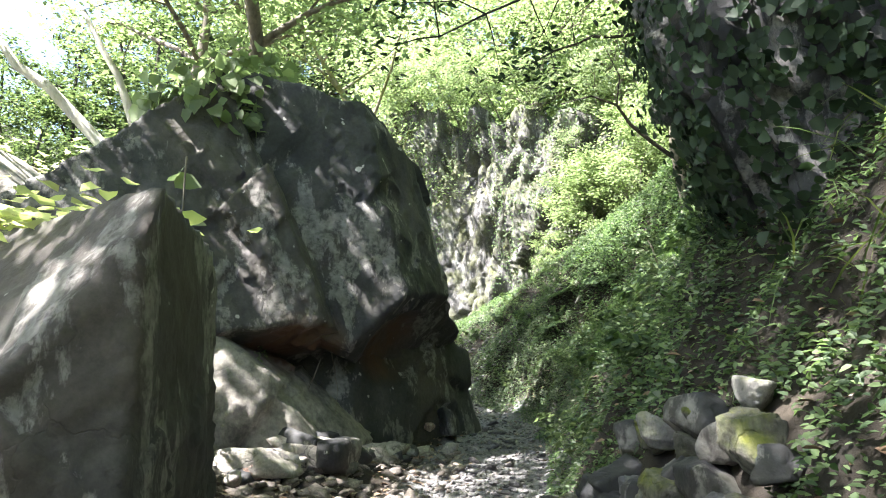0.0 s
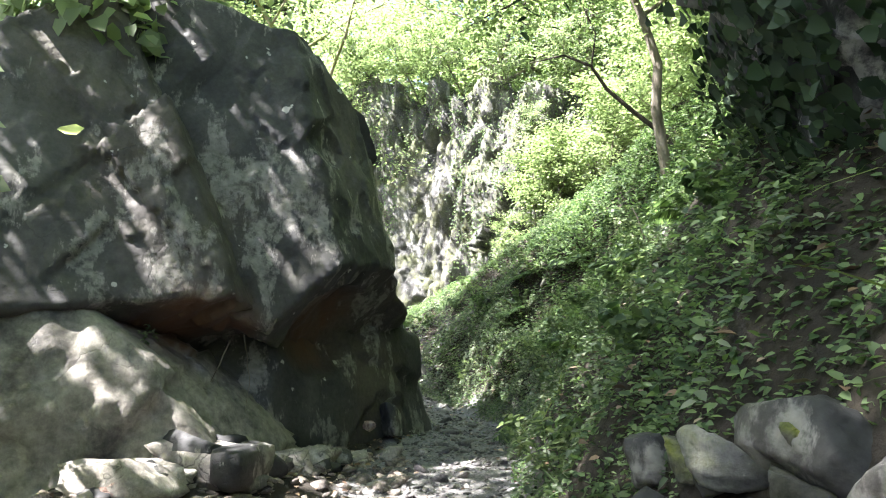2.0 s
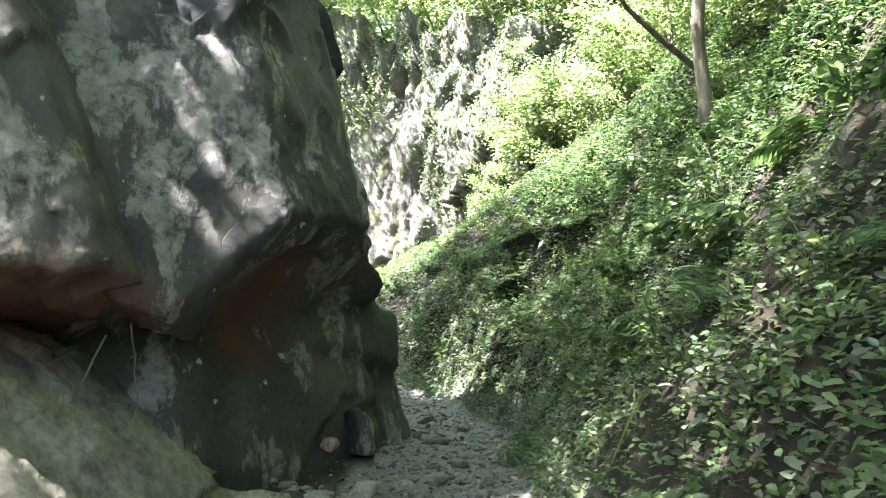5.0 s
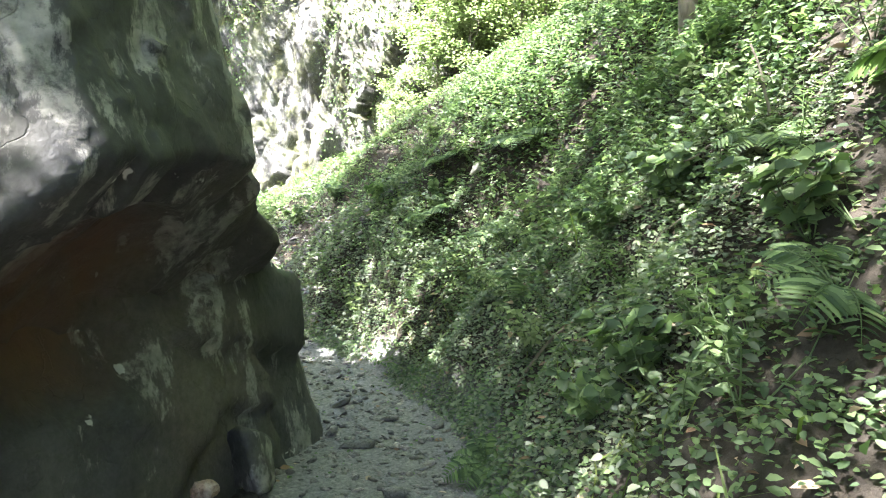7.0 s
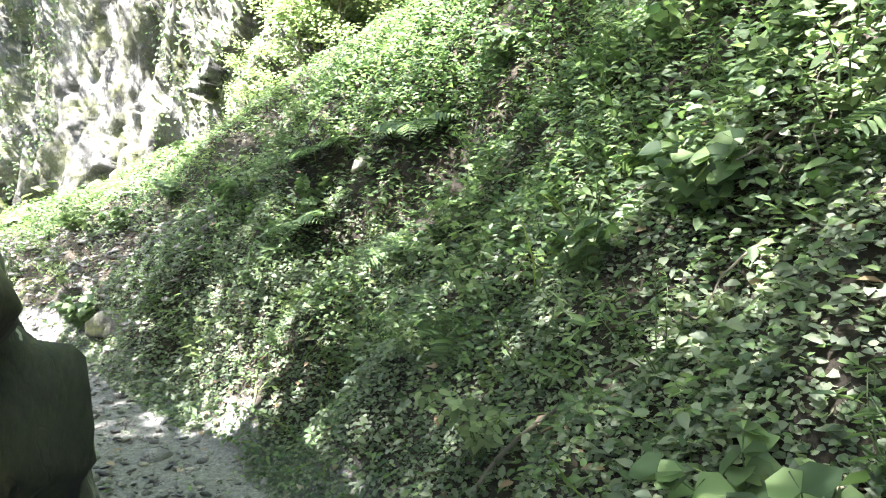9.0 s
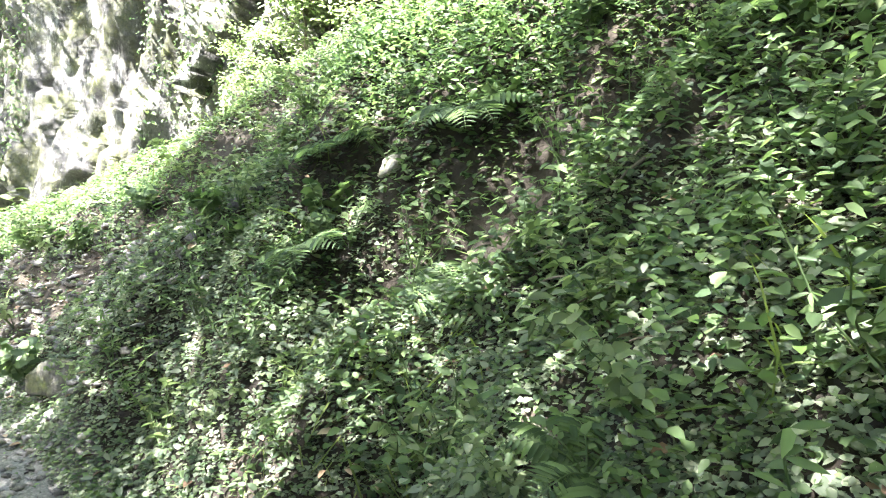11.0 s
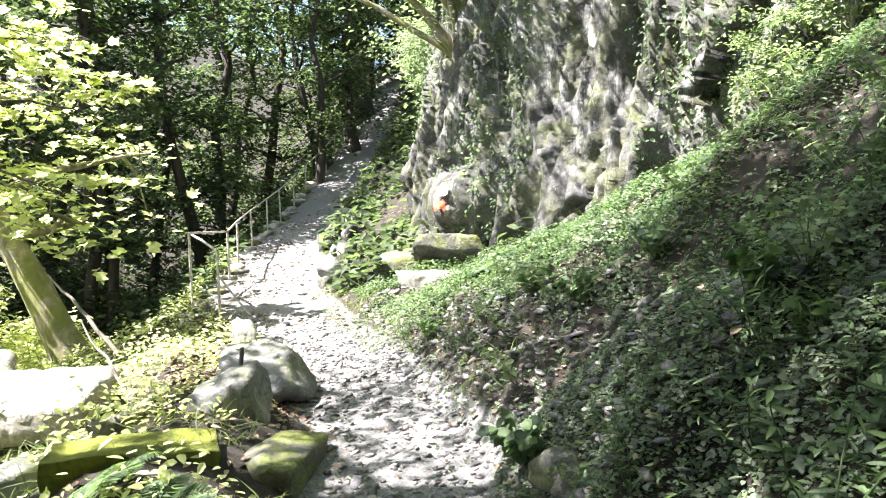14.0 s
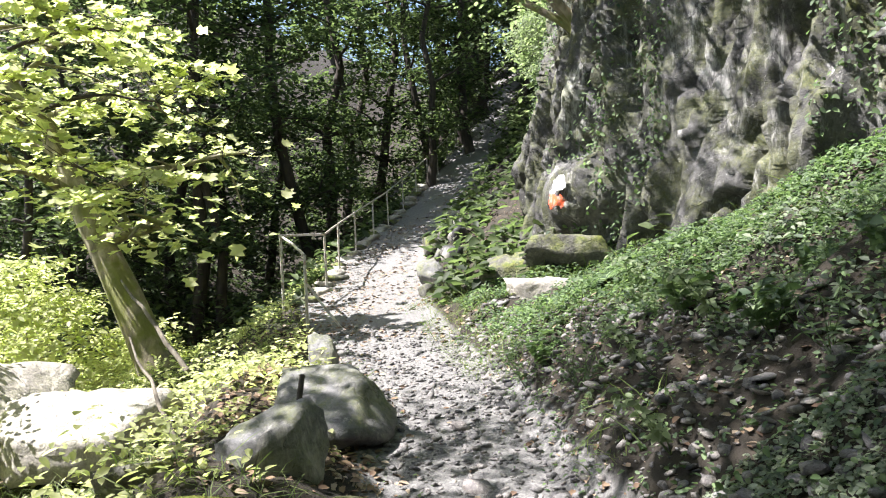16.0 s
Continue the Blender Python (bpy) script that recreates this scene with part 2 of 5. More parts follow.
def bark_material(name, dark, light, moss=0.0):
    m, t, b = nodes(name, 0.9)
    col = ramp(t, noise_at(t, 9, 6, 0.65, (1, 1, 0.25)), [(0.3, dark), (0.7, light)])
    if moss:
        col = mix(t, times(t, ramp(t, noise_at(t, 2.4, 4), [(0.42, (0.0,)), (0.56, (1.0,))]), moss), col, (0.13, 0.14, 0.03))
    t.links.new(col, b.inputs["Base Color"])
    bump(t, b, noise_at(t, 16, 8, 0.7, (1, 1, 0.2)), 0.8, 0.02)
    return m


BARK = bark_material("grey_bark", (0.06, 0.05, 0.04), (0.24, 0.21, 0.17))
BLEACHED = bark_material("bleached_wood", (0.3, 0.28, 0.25), (0.6, 0.57, 0.52))
BARK_MOSS = bark_material("mossy_bark", (0.08, 0.065, 0.045), (0.34, 0.3, 0.22), 0.8)
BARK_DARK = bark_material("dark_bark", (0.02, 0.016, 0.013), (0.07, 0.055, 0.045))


def metal_material():
    m, t, b = nodes("weathered_steel", 0.5)
    col = ramp(t, noise_at(t, 14, 5, 0.7), [(0.4, (0.55, 0.54, 0.52)), (0.62, (0.3, 0.24, 0.19))])
    t.links.new(col, b.inputs["Base Color"])
    b.inputs["Metallic"].default_value = 0.25
    bump(t, b, noise_at(t, 60, 4), 0.3, 0.003)
    return m


STEEL = metal_material()


def paint_material(name, colour):
    m, t, b = nodes(name, 0.7)
    col = mix(t, ramp(t, noise_at(t, 18, 6, 0.7), [(0.5, (0.0,)), (0.6, (0.8,))]), colour, (0.3, 0.28, 0.26))
    t.links.new(col, b.inputs["Base Color"])
    return m


RED, WHITE = paint_material("red_paint", (0.7, 0.1, 0.03)), paint_material("white_paint", (0.8, 0.8, 0.78))


def ground_material():
    m, t, b = nodes("earth_and_gravel", 0.95)
    soil = ramp(t, noise_at(t, 5, 8, 0.7), [(0.3, (0.012, 0.01, 0.007)), (0.55, (0.032, 0.025, 0.018)), (0.75, (0.075, 0.06, 0.044))])
    grit = ramp(t, noise_at(t, 38, 6, 0.75), [(0.3, (0.075, 0.073, 0.076)), (0.5, (0.165, 0.16, 0.158)), (0.7, (0.3, 0.29, 0.28))])
    a = t.nodes.new("ShaderNodeAttribute")
    a.attribute_name = "trodden"
    col = mix(t, ramp(t, mix(t, 0.3, a.outputs["Fac"], noise_at(t, 7, 6, 0.7)), [(0.38, (0.0,)), (0.55, (1.0,))]), soil, grit)
    t.links.new(col, b.inputs["Base Color"])
    bump(t, b, mix(t, 0.5, noise_at(t, 12, 8, 0.7), noise_at(t, 60, 6, 0.7)), 1.0, 0.03)
    return m


GROUND = ground_material()

# ---- the lie of the land ----
PATH_Y = np.array([-40, 0, 3, 5, 8, 10, 11.6, 13, 14.7, 16, 17, 18.7, 20, 23.8, 28.5, 34.4, 41.3, 50, 90])
PATH_X = np.array([.9, .8, .65, .5, .65, .72, .2, -.55, -1.4, -2.3, -3.0, -4.6, -5.7, -7.8, -9.5, -11.2, -13, -15.7, -28])
PATH_Z = np.array([-2, -.33, -.32, -.12, 0, 0, 0, .03, .1, .18, .26, .38, .5, .85, 1.65, 3.2, 5.4, 8.7, 24])
BANK_Y = np.array([-40, 1.5, 2.6, 4.6, 5.4, 9, 11.5, 13.5, 15, 17.4, 19, 21, 26, 90])
BANK_K = np.array([1.0, 1.3, 1.9, 1.9, 1.5, 1.45, 1.2, 1.1, .85, .55, .32, .2, .5, .8])
HALF = 0.5


def hollow(x, y):
    """Distance from the line of the dark hollow that runs up the bank."""
    a, b = np.array((1.62, 12.15)), np.array((2.95, 11.3))
    k = np.clip(((x - a[0]) * (b - a)[0] + (y - a[1]) * (b - a)[1]) / ((b - a) ** 2).sum(), 0, 1)
    return np.hypot(x - a[0] - k * (b - a)[0], y - a[1] - k * (b - a)[1])


def lay(x, y):
    """Height of the ground and how trodden it is."""
    cx, cz, k = np.interp(y, PATH_Y, PATH_X), np.interp(y, PATH_Y, PATH_Z), np.interp(y, BANK_Y, BANK_K)
    hw = np.interp(y, [10, 12, 17, 20, 24], [HALF, HALF, 0.7, 1.0, 0.9])
    s = np.maximum(x - cx - hw, 0)
    right = np.where(s < 2.2, k * s, k * 2.2 + (s - 2.2) * np.minimum(k, 0.95))
    right = np.where(right > 7, 7 + (right - 7) * 0.5, right)
    right = right * (1 - 0.35 * np.exp(-(s / 0.25) ** 2))
    right = right + np.interp(y, [3.0, 3.5, 5.0, 5.4], [0, 1, 1, 0]) * 0.12 * np.clip((s - 0.28) / 0.2, 0, 1) * np.clip(1.6 - s, 0, 1)
    right = right - 0.55 * np.exp(-(hollow(x, y) / 0.22) ** 2)
    d = np.maximum(cx - hw - x, 0)
    drop = np.interp(y, [-40, 11, 14, 19, 21, 90], [0.0, 0.0, 0.12, 0.35, 0.9, 0.9])
    rim = np.interp(y, [11, 13, 15.5, 17.5], [0, .38, .38, 0]) * np.exp(-((d - 1.1) / 0.8) ** 2)
    left = -drop * np.maximum(d - np.interp(y, [14, 20], [2.0, 0.3]), 0) + rim
    left = np.maximum(left, -5) + np.interp(y, [9, 13.5], [0.12, 0]) * np.minimum(d, 14) + np.interp(y, [12, 20], [0.0, 0.75]) * np.maximum(d - 9, 0)
    p = np.stack([x, y, x * 0], 1)
    off = np.clip((s + d) / 0.6, 0.12, 1)
    lump = np.clip(s / 0.5, 0, 1) * np.interp(y, [15, 18], [1, 0.3])
    rough = off * (0.28 * fbm(p * 0.9, 4, 3) + 0.1 * fbm(p * 4, 3, 9)) + 0.02 * fbm(p * 9, 3, 5) + lump * 0.42 * fbm(p * 1.9 + 4, 3, 13)
    far = np.clip((np.hypot(x, y - 10) - 60) / 120, 0, 1)
    z = (cz + right + left + rough) * (1 - far) + far * 6
    return z, np.clip(1 - (s + d) / 0.35, 0, 1)


def spread(lo, hi, a, b, step, grow=1.16):
    mid = list(np.arange(a, b, step))
    up, dn, g = [], [], step
    while (up or [b])[-1] < hi:
        g *= grow
        up.append((up or [b])[-1] + g)
    g = step
    while (dn or [a])[-1] > lo:
        g *= grow
        dn.append((dn or [a])[-1] - g)
    return np.array(dn[::-1] + mid + up)


gx, gy = spread(-900, 900, -6.5, 4.5, 0.07), spread(-900, 900, 0, 24, 0.07)
X, Y = np.meshgrid(gx, gy)
Z, trod = lay(X.ravel(), Y.ravel())
nx, ny = len(gx), len(gy)
idx = np.arange(nx * ny).reshape(ny, nx)
quads = np.stack([idx[:-1, :-1], idx[:-1, 1:], idx[1:, 1:], idx[1:, :-1]], -1).reshape(-1, 4)
ground = solid("ground", np.stack([X.ravel(), Y.ravel(), Z], 1), quads, GROUND)
at = ground.data.attributes.new("trodden", "FLOAT", "POINT")
at.data.foreach_set("value", trod.astype(np.float32))
tagged(ground, "stony forest footpath between leaf-strewn earth banks", "ground", kind="structure")


def height(x, y):
    return lay(np.atleast_1d(np.float64(x)), np.atleast_1d(np.float64(y)))[0]


# ---- rocks ----
def plane3(a, b, c, inside):
    a, b, c = np.array(a, float), np.array(b, float), np.array(c, float)
    n = np.cross(b - a, c - a)
    n /= np.linalg.norm(n)
    d = n @ (a - inside)
    return (n, d) if d > 0 else (-n, -d)


def reach(dirs, planes):
    """How far each direction goes before it leaves the block that the planes bound."""
    r = np.full(len(dirs), 1e3)
    for n, d in planes:
        c = dirs @ n
        r = np.where(c > 1e-4, np.minimum(r, d / np.maximum(c, 1e-4)), r)
    return r


def crag(p, size, seed, amp):
    return amp * (0.62 * facets(p * size, seed) + 0.36 * facets(p * size * 2.6 + 5, seed + 20) + 0.2 * facets(p * size * 6 + 9, seed + 60) + 0.07 * facets(p * size * 15 + 2, seed + 80) + 0.1 * fbm(p * size * 3, 4, seed + 40))


# the great leaning boulder beside the path
C0 = np.array((-1.6, 9.2, 1.3))
def block(centre, corners, level, seed, amp=1.0):
    """One angular mass of rock: the planes through the corner triples bound it, and broken plates roughen it."""
    centre = np.array(centre, float)
    dirs, tris = DIRS[level]
    p = centre + dirs * reach(dirs, [plane3(*c, centre) for c in corners])[:, None]
    q = p * np.array((1, 1, 0.75))
    rel = 0.11 * facets(q * 0.9, seed) + 0.075 * facets(q * 2.3 + 4, seed + 20) + 0.03 * facets(q * 6 + 1, seed + 40) + 0.008 * fbm(q * 12, 4, seed + 60)
    return p + dirs * (amp * (rel - rel.mean()))[:, None], tris, dirs


masses = [
    # the leaning upper mass
    block((-1.4, 9.0, 2.4), (
        ((-1.25, 7.1, 1.6), (-.35, 7.5, 1.96), (-.75, 7.75, 3.7)),
        ((-.3, 7.55, 2.0), (.08, 8.36, 1.73), (-.74, 7.79, 3.77)),
        ((.1, 8.36, 1.73), (-.38, 8.8, 3.17), (-.2, 9.4, 2.0)),
        ((-2.0, 7.44, 4.0), (-.69, 7.79, 3.72), (-1.5, 10.0, 4.1)),
        ((-2.0, 7.44, 4.0), (-2.75, 7.1, 3.1), (-2.5, 10.0, 3.9)),
        ((-.38, 8.8, 3.17), (-.74, 7.79, 3.77), (-.9, 10.2, 3.5)),
        ((-.74, 7.17, 1.12), (-.24, 7.45, 1.58), (-.2, 8.7, 1.25)),
        ((-.95, 7.14, 1.22), (-.74, 7.17, 1.12), (-1.2, 8.6, .75)),
        ((-4.2, 8, 0), (-4.2, 9, 1), (-3.9, 8, 3)),
        ((.3, 9.9, 0), (-3, 11.5, 0), (-.6, 9.9, 4))), 7, 11, 0.85),
    # the column that stands proud on its valley side
    block((-2.4, 7.9, 2.2), (
        ((-1.82, 6.28, 1.71), (-1.18, 6.76, 1.72), (-1.42, 6.88, 2.37)),
        ((-1.45, 6.95, 2.58), (-.93, 6.85, 1.51), (-1.5, 7.6, 2.58)),
        ((-2.0, 7.44, 4.0), (-2.75, 7.1, 3.1), (-2.5, 10.0, 3.9)),
        ((-2.0, 7.44, 3.95), (-.69, 7.79, 3.67), (-1.5, 10.0, 4.05)),
        ((-1.62, 6.34, 1.16), (-.95, 7.0, 1.24), (-1.3, 7.8, .85)),
        ((-4.2, 8, 0), (-4.2, 9, 1), (-3.9, 8, 3)),
        ((0, 10.0, 0), (1, 10.0, 0), (0, 10.0, 1))), 7, 211, 0.85),
    # the ledge under its hollow
    block((-1.2, 7.2, 1.5), (
        ((-1.45, 6.72, 1.38), (-1.0, 6.98, 1.36), (-1.18, 6.85, 1.72)),
        ((-1.5, 6.8, 1.5), (-1.18, 6.8, 1.72), (-1.3, 7.6, 1.8)),
        ((-1.0, 6.98, 1.36), (-1.18, 6.85, 1.72), (-.95, 7.5, 1.6)),
        ((-1.45, 6.72, 1.36), (-1.0, 6.98, 1.3), (-1.2, 7.6, 1.1)),
        ((0, 7.8, 0), (1, 7.8, 0), (0, 7.8, 1))), 4, 311, 0.35),
    # the dark foot beside the path
    block((-1.6, 9.2, .6), (
        ((-1.0, 7.75, 1.0), (-.55, 7.3, .0), (-2.2, 6.9, .1)),
        ((-.46, 7.86, .16), (-.1, 8.7, .2), (-.3, 8.6, 1.1)),
        ((-.1, 8.9, .2), (.3, 9.75, .2), (-.08, 9.4, 1.2)),
        ((.34, 10.0, .18), (.14, 10.05, .9), (.2, 10.5, .3)),
        ((-.08, 9.45, 1.27), (.14, 10.05, .88), (-.8, 9.3, 1.5)),
        ((0, 0, 1.8), (1, 0, 1.8), (0, 1, 1.8)),
        ((-4.0, 8, 0), (-4.0, 9, 1), (-3.9, 8, 3)),
        ((.34, 10.3, 0), (-3, 11.5, 0), (-1, 10.6, 4)),
        ((0, 0, -1), (1, 0, -1), (0, 1, -1))), 6, 411, 0.5),
    # the toe that slopes down to the rubble
    block((-2.0, 7.3, .3), (
        ((-1.62, 6.34, 1.16), (-.98, 7.44, .57), (-.5, 7.0, .0)),
        ((-1.62, 6.34, 1.16), (-1.2, 6.17, .1), (-2.6, 5.7, 1.1)),
        ((-1.62, 6.34, 1.16), (-.98, 7.44, .57), (-2.2, 8.0, 1.5)),
        ((-4.0, 8, 0), (-4.0, 9, 1), (-3.9, 8, 3)),
        ((0, 8.8, 0), (1, 8.8, 0), (0, 8.8, 1)),
        ((0, 0, -.7), (1, 0, -.7), (0, 1, -.7))), 6, 511, 0.95)]
pts = np.concatenate([m[0] for m in masses])
out_of = np.concatenate([m[2] for m in masses])
starts = np.r_[0, np.cumsum([len(m[0]) for m in masses])]
tris = np.concatenate([m[1] + o for m, o in zip(masses, starts)])
rust = np.zeros(len(pts))
for (x, y, z), rad, deep in (((-.2, 8.0, 1.05), 0.6, 0.22), ((-.28, 7.75, 2.7), 0.3, 0.14), ((-1.25, 7.0, 1.15), 0.5, 0.0)):
    near = np.clip(1 - np.linalg.norm((pts - (x, y, z)) * np.array((.9, .9, 1.35)), axis=1) / rad, 0, 1)
    pts = pts - out_of * (deep * np.sqrt(near))[:, None]
    rust = np.maximum(rust, np.clip(near * 3, 0, 1) if z < 1.5 else 0)
boulder = solid("boulder", pts, tris, ROCK, smooth=False)
dust = np.repeat((0.0, .1, .5, .0, 1.0), np.diff(starts))
boulder.data.attributes.new("dust", "FLOAT", "POINT").data.foreach_set("value", dust.astype(np.float32))
boulder.data.attributes.new("rust", "FLOAT", "POINT").data.foreach_set("value", rust.astype(np.float32))
tagged(boulder, "huge dark leaning limestone boulder with pale streaks and rusty hollow", "boulder")

# the lesser boulder in front of it
C1 = np.array((-1.0, 3.3, 0.6))
front_block = [plane3(*p, C1) for p in (
    ((-.36, 2.9, 1.66), (-.69, 2.6, 1.04), (-1.14, 3.3, 1.63)),
    ((-.33, 2.85, 1.52), (-.69, 2.6, 1.04), (-.42, 2.62, .2)),
    ((-.38, 2.9, 1.74), (-.37, 2.76, .6), (-.62, 3.9, 1.2)),
    ((-.38, 2.9, 1.74), (-1.14, 3.3, 1.65), (-.6, 4.0, 1.5)),
    ((-.69, 2.6, 1.04), (-.42, 2.62, .2), (-1.6, 2.7, .3)),
    ((-2.0, 3, 0), (-2.0, 4, 0), (-1.9, 3, 1)),
    ((-1, 4.1, 0), (0, 4.1, 0), (-1, 3.9, 1)),
    ((-1, 4, -.9), (0, 4, -.9), (-1, 3, -.9)))]
dirs, tris = DIRS[6]
pts = C1 + dirs * reach(dirs, front_block)[:, None]
pts = pts + dirs * crag(pts, 1.6, 61, 0.06)[:, None]
tagged(solid("boulder", pts, tris, ROCK, smooth=False), "dark angular boulder with a pale weathered top", "boulder")


def rock(name, place, size, seed, material, level=4, turn=0.0, sink=0.25, label="", category="rock", group=""):
    """A loose angular stone: a sphere cut by random planes."""
    rg = np.random.default_rng(seed)
    n = np.concatenate([np.eye(3), -np.eye(3), np.zeros((5, 3))]) + rg.normal(0, .3, (11, 3)) * np.repeat((1, 4), (6, 5))[:, None]
    n /= np.linalg.norm(n, axis=1)[:, None]
    dirs, tris = DIRS[level]
    p = dirs * reach(dirs, [(v, d) for v, d in zip(n, np.r_[rg.uniform(0.5, 0.85, 6), rg.uniform(.4, .68, 5)])]).clip(0, 1.5)[:, None]
    p = p + dirs * crag(p + seed, 1.6, seed, 0.1)[:, None]
    p = p * np.array(size)
    ob = solid(name, p, tris, material, smooth=False)
    x, y = place[:2]
    z = place[2] if len(place) > 2 else float(height(x, y)[0]) + size[2] * (1 - 2 * sink)
    ob.matrix_world = pose(x, y, z, 0, 0, turn) @ pose(0, 0, 0, -24 if material == SLAB else 0)
    return tagged(ob, label, category, group)


# ---- cliff ----
CLIFF_LINE = np.array([(5.5, 16.2), (4, 17.2), (1.8, 18.5), (.3, 19.3), (-1.5, 20.4), (-3.1, 21.4), (-4.3, 24), (-6.0, 29), (-8.0, 36), (-9, 42)])
CLIFF_RUN = np.r_[0, np.cumsum(np.hypot(*np.diff(CLIFF_LINE, axis=0).T))]


def cliff_face(u, v):
    """Point of the cliff's face at u metres along its foot and v metres above it."""
    x, y = np.interp(u, CLIFF_RUN, CLIFF_LINE[:, 0]), np.interp(u, CLIFF_RUN, CLIFF_LINE[:, 1])
    z = np.interp(u, [0, 8, 15, 40], [2.6, 1.6, 1.0, 4.5]) + v
    p = np.stack([x, y, z], 1)
    out = 0.42 * facets(p * np.array((.8, .8, .3)), 95) + 0.3 * fbm(p * 0.4, 3, 77) - 0.16 * v
    for k, sc, amp in ((91, (1.5, 1.5, .2), .34), (93, (3.6, 3.6, .5), .17), (97, (8, 8, 1.4), .06)):  # flutes and plates
        out = out + amp * (0.35 - 2 * abs(fbm(p * np.array(sc), 3, k)))
    out = out + 0.09 * facets(p * np.array((6, 6, 2.2)), 35)
    for k, sc in ((61, (1.0, 1.0, 0.22)), (67, (2.2, 2.2, 0.5))):  # deep upright crevices, none across the painted mark
        out = out - 0.3 / sc[0] * np.clip(np.hypot(x + 2.41, z - 2.03) / 0.35 - 0.9, 0, 1) * np.clip(1.2 - abs(fbm(p * np.array(sc), 3, k)) / (0.035 * sc[0]), 0, 1)
    boss = np.clip(2.2 - np.hypot(x + 2.41, z - 2.03) / 0.25, 0, 1)  # flat boss of rock that carries the painted mark
    out = out * (1 - boss) + boss * (0.62 + 0.04 * facets(p * 5.0, 35))
    return p + out[:, None] * np.array((-0.55, -0.83, 0)), out


def cliff_wall():
    u, v = np.arange(0, CLIFF_RUN[-1], 0.06), np.arange(-2.0, 7.6, 0.06)
    U, V = np.meshgrid(u, v)
    rim = np.interp(U.ravel(), [0, 4, 6, 9, 13, 20, 40], [.3, .62, .72, .9, 1, .6, .5]) + 0.12 * fbm(np.stack([U.ravel() * 1.3, V.ravel() * 0, V.ravel() * 0], 1), 3, 5)
    q = cliff_face(U.ravel(), np.where(V.ravel() > 0, V.ravel() * rim, V.ravel()))[0]
    i = np.arange(len(q)).reshape(len(v), len(u))
    f = np.stack([i[:-1, :-1], i[1:, :-1], i[1:, 1:], i[:-1, 1:]], -1).reshape(-1, 4)
    return tagged(solid("cliff", q, f, CLIFF, smooth=False), "pale grey limestone cliff with moss and dark cracks", "cliff", kind="structure")


cliff = cliff_wall()

# ---- small foliage ----
HALVES = {"ovate": ((.28, .28), (.24, .66)), "narrow": ((.12, .3), (.1, .7)), "round": ((.46, .12), (.42, .62)), "spray": ((.2, .3), (.16, .7))}
STRIPS = {"lobed": ((0, .05), (.2, 0), (.5, .3), (.28, .42), (.42, .72), (.16, .68), (0, 1)), "blade": ((.012, 0), (.016, .4), (.01, .8), (0, 1))}


def leaves(name, at, way, up, size, shape, material, parent=None, label="", fold=0.25, droop=0.25):
    """Many leaves in one mesh, folded along the midrib: at (N, 3) the stalk ends, way the direction of the tip, up the side that faces the light."""
    way = way / (np.linalg.norm(way, axis=1)[:, None] + 1e-9)
    side = np.cross(way, up)
    side /= np.linalg.norm(side, axis=1)[:, None] + 1e-9
    nor = np.cross(side, way)
    S = np.asarray(size)[:, None, None]

    def spot(w, l):
        w, l = np.array(w, float), np.array(l, float)
        return at[:, None] + S * (l[None, :, None] * way[:, None] + (fold * abs(w) - droop * l ** 2)[None, :, None] * nor[:, None] + w[None, :, None] * side[:, None])

    if shape in HALVES:
        (w1, l1), (w2, l2) = HALVES[shape]
        v = spot([0, w1, w2, 0, -w2, -w1], [0, l1, l2, 1, l2, l1])
        f = np.array([(0, 1, 2, 3), (3, 4, 5, 0)])
    else:
        w, l = np.array(STRIPS[shape]).T
        k = len(w)
        v = spot(np.r_[w * 0, w, -w], np.r_[l, l, l])
        f = np.array([q for i in range(k - 1) for q in ((i, i + 1, k + i + 1, k + i), (2 * k + i, 2 * k + i + 1, i + 1, i))])
    F = (np.arange(len(at))[:, None, None] * v.shape[1] + f[None]).reshape(-1, 4)
    return solid(name, v.reshape(-1, 3), F, material, parent, label, smooth=False)


def tilted(n, rng, lift=0.4):
    a = rng.uniform(0, 2 * np.pi, n)
    w = np.stack([np.cos(a), np.sin(a), rng.normal(0.05, lift, n)], 1)
    return w, np.stack([rng.normal(0, .3, n), rng.normal(0, .3, n), np.ones(n)], 1)


def beyond(x, y):
    """Distance to the right of the path's edge."""
    return x - np.interp(y, PATH_Y, PATH_X) - np.interp(y, [10, 12, 17, 20, 24], [HALF, HALF, 0.7, 1.0, 0.9])


def before(x, y):
    """Distance to the left of the path's edge."""
    return np.interp(y, PATH_Y, PATH_X) - np.interp(y, [10, 12, 17, 20, 24], [HALF, HALF, 0.7, 1.0, 0.9]) - x


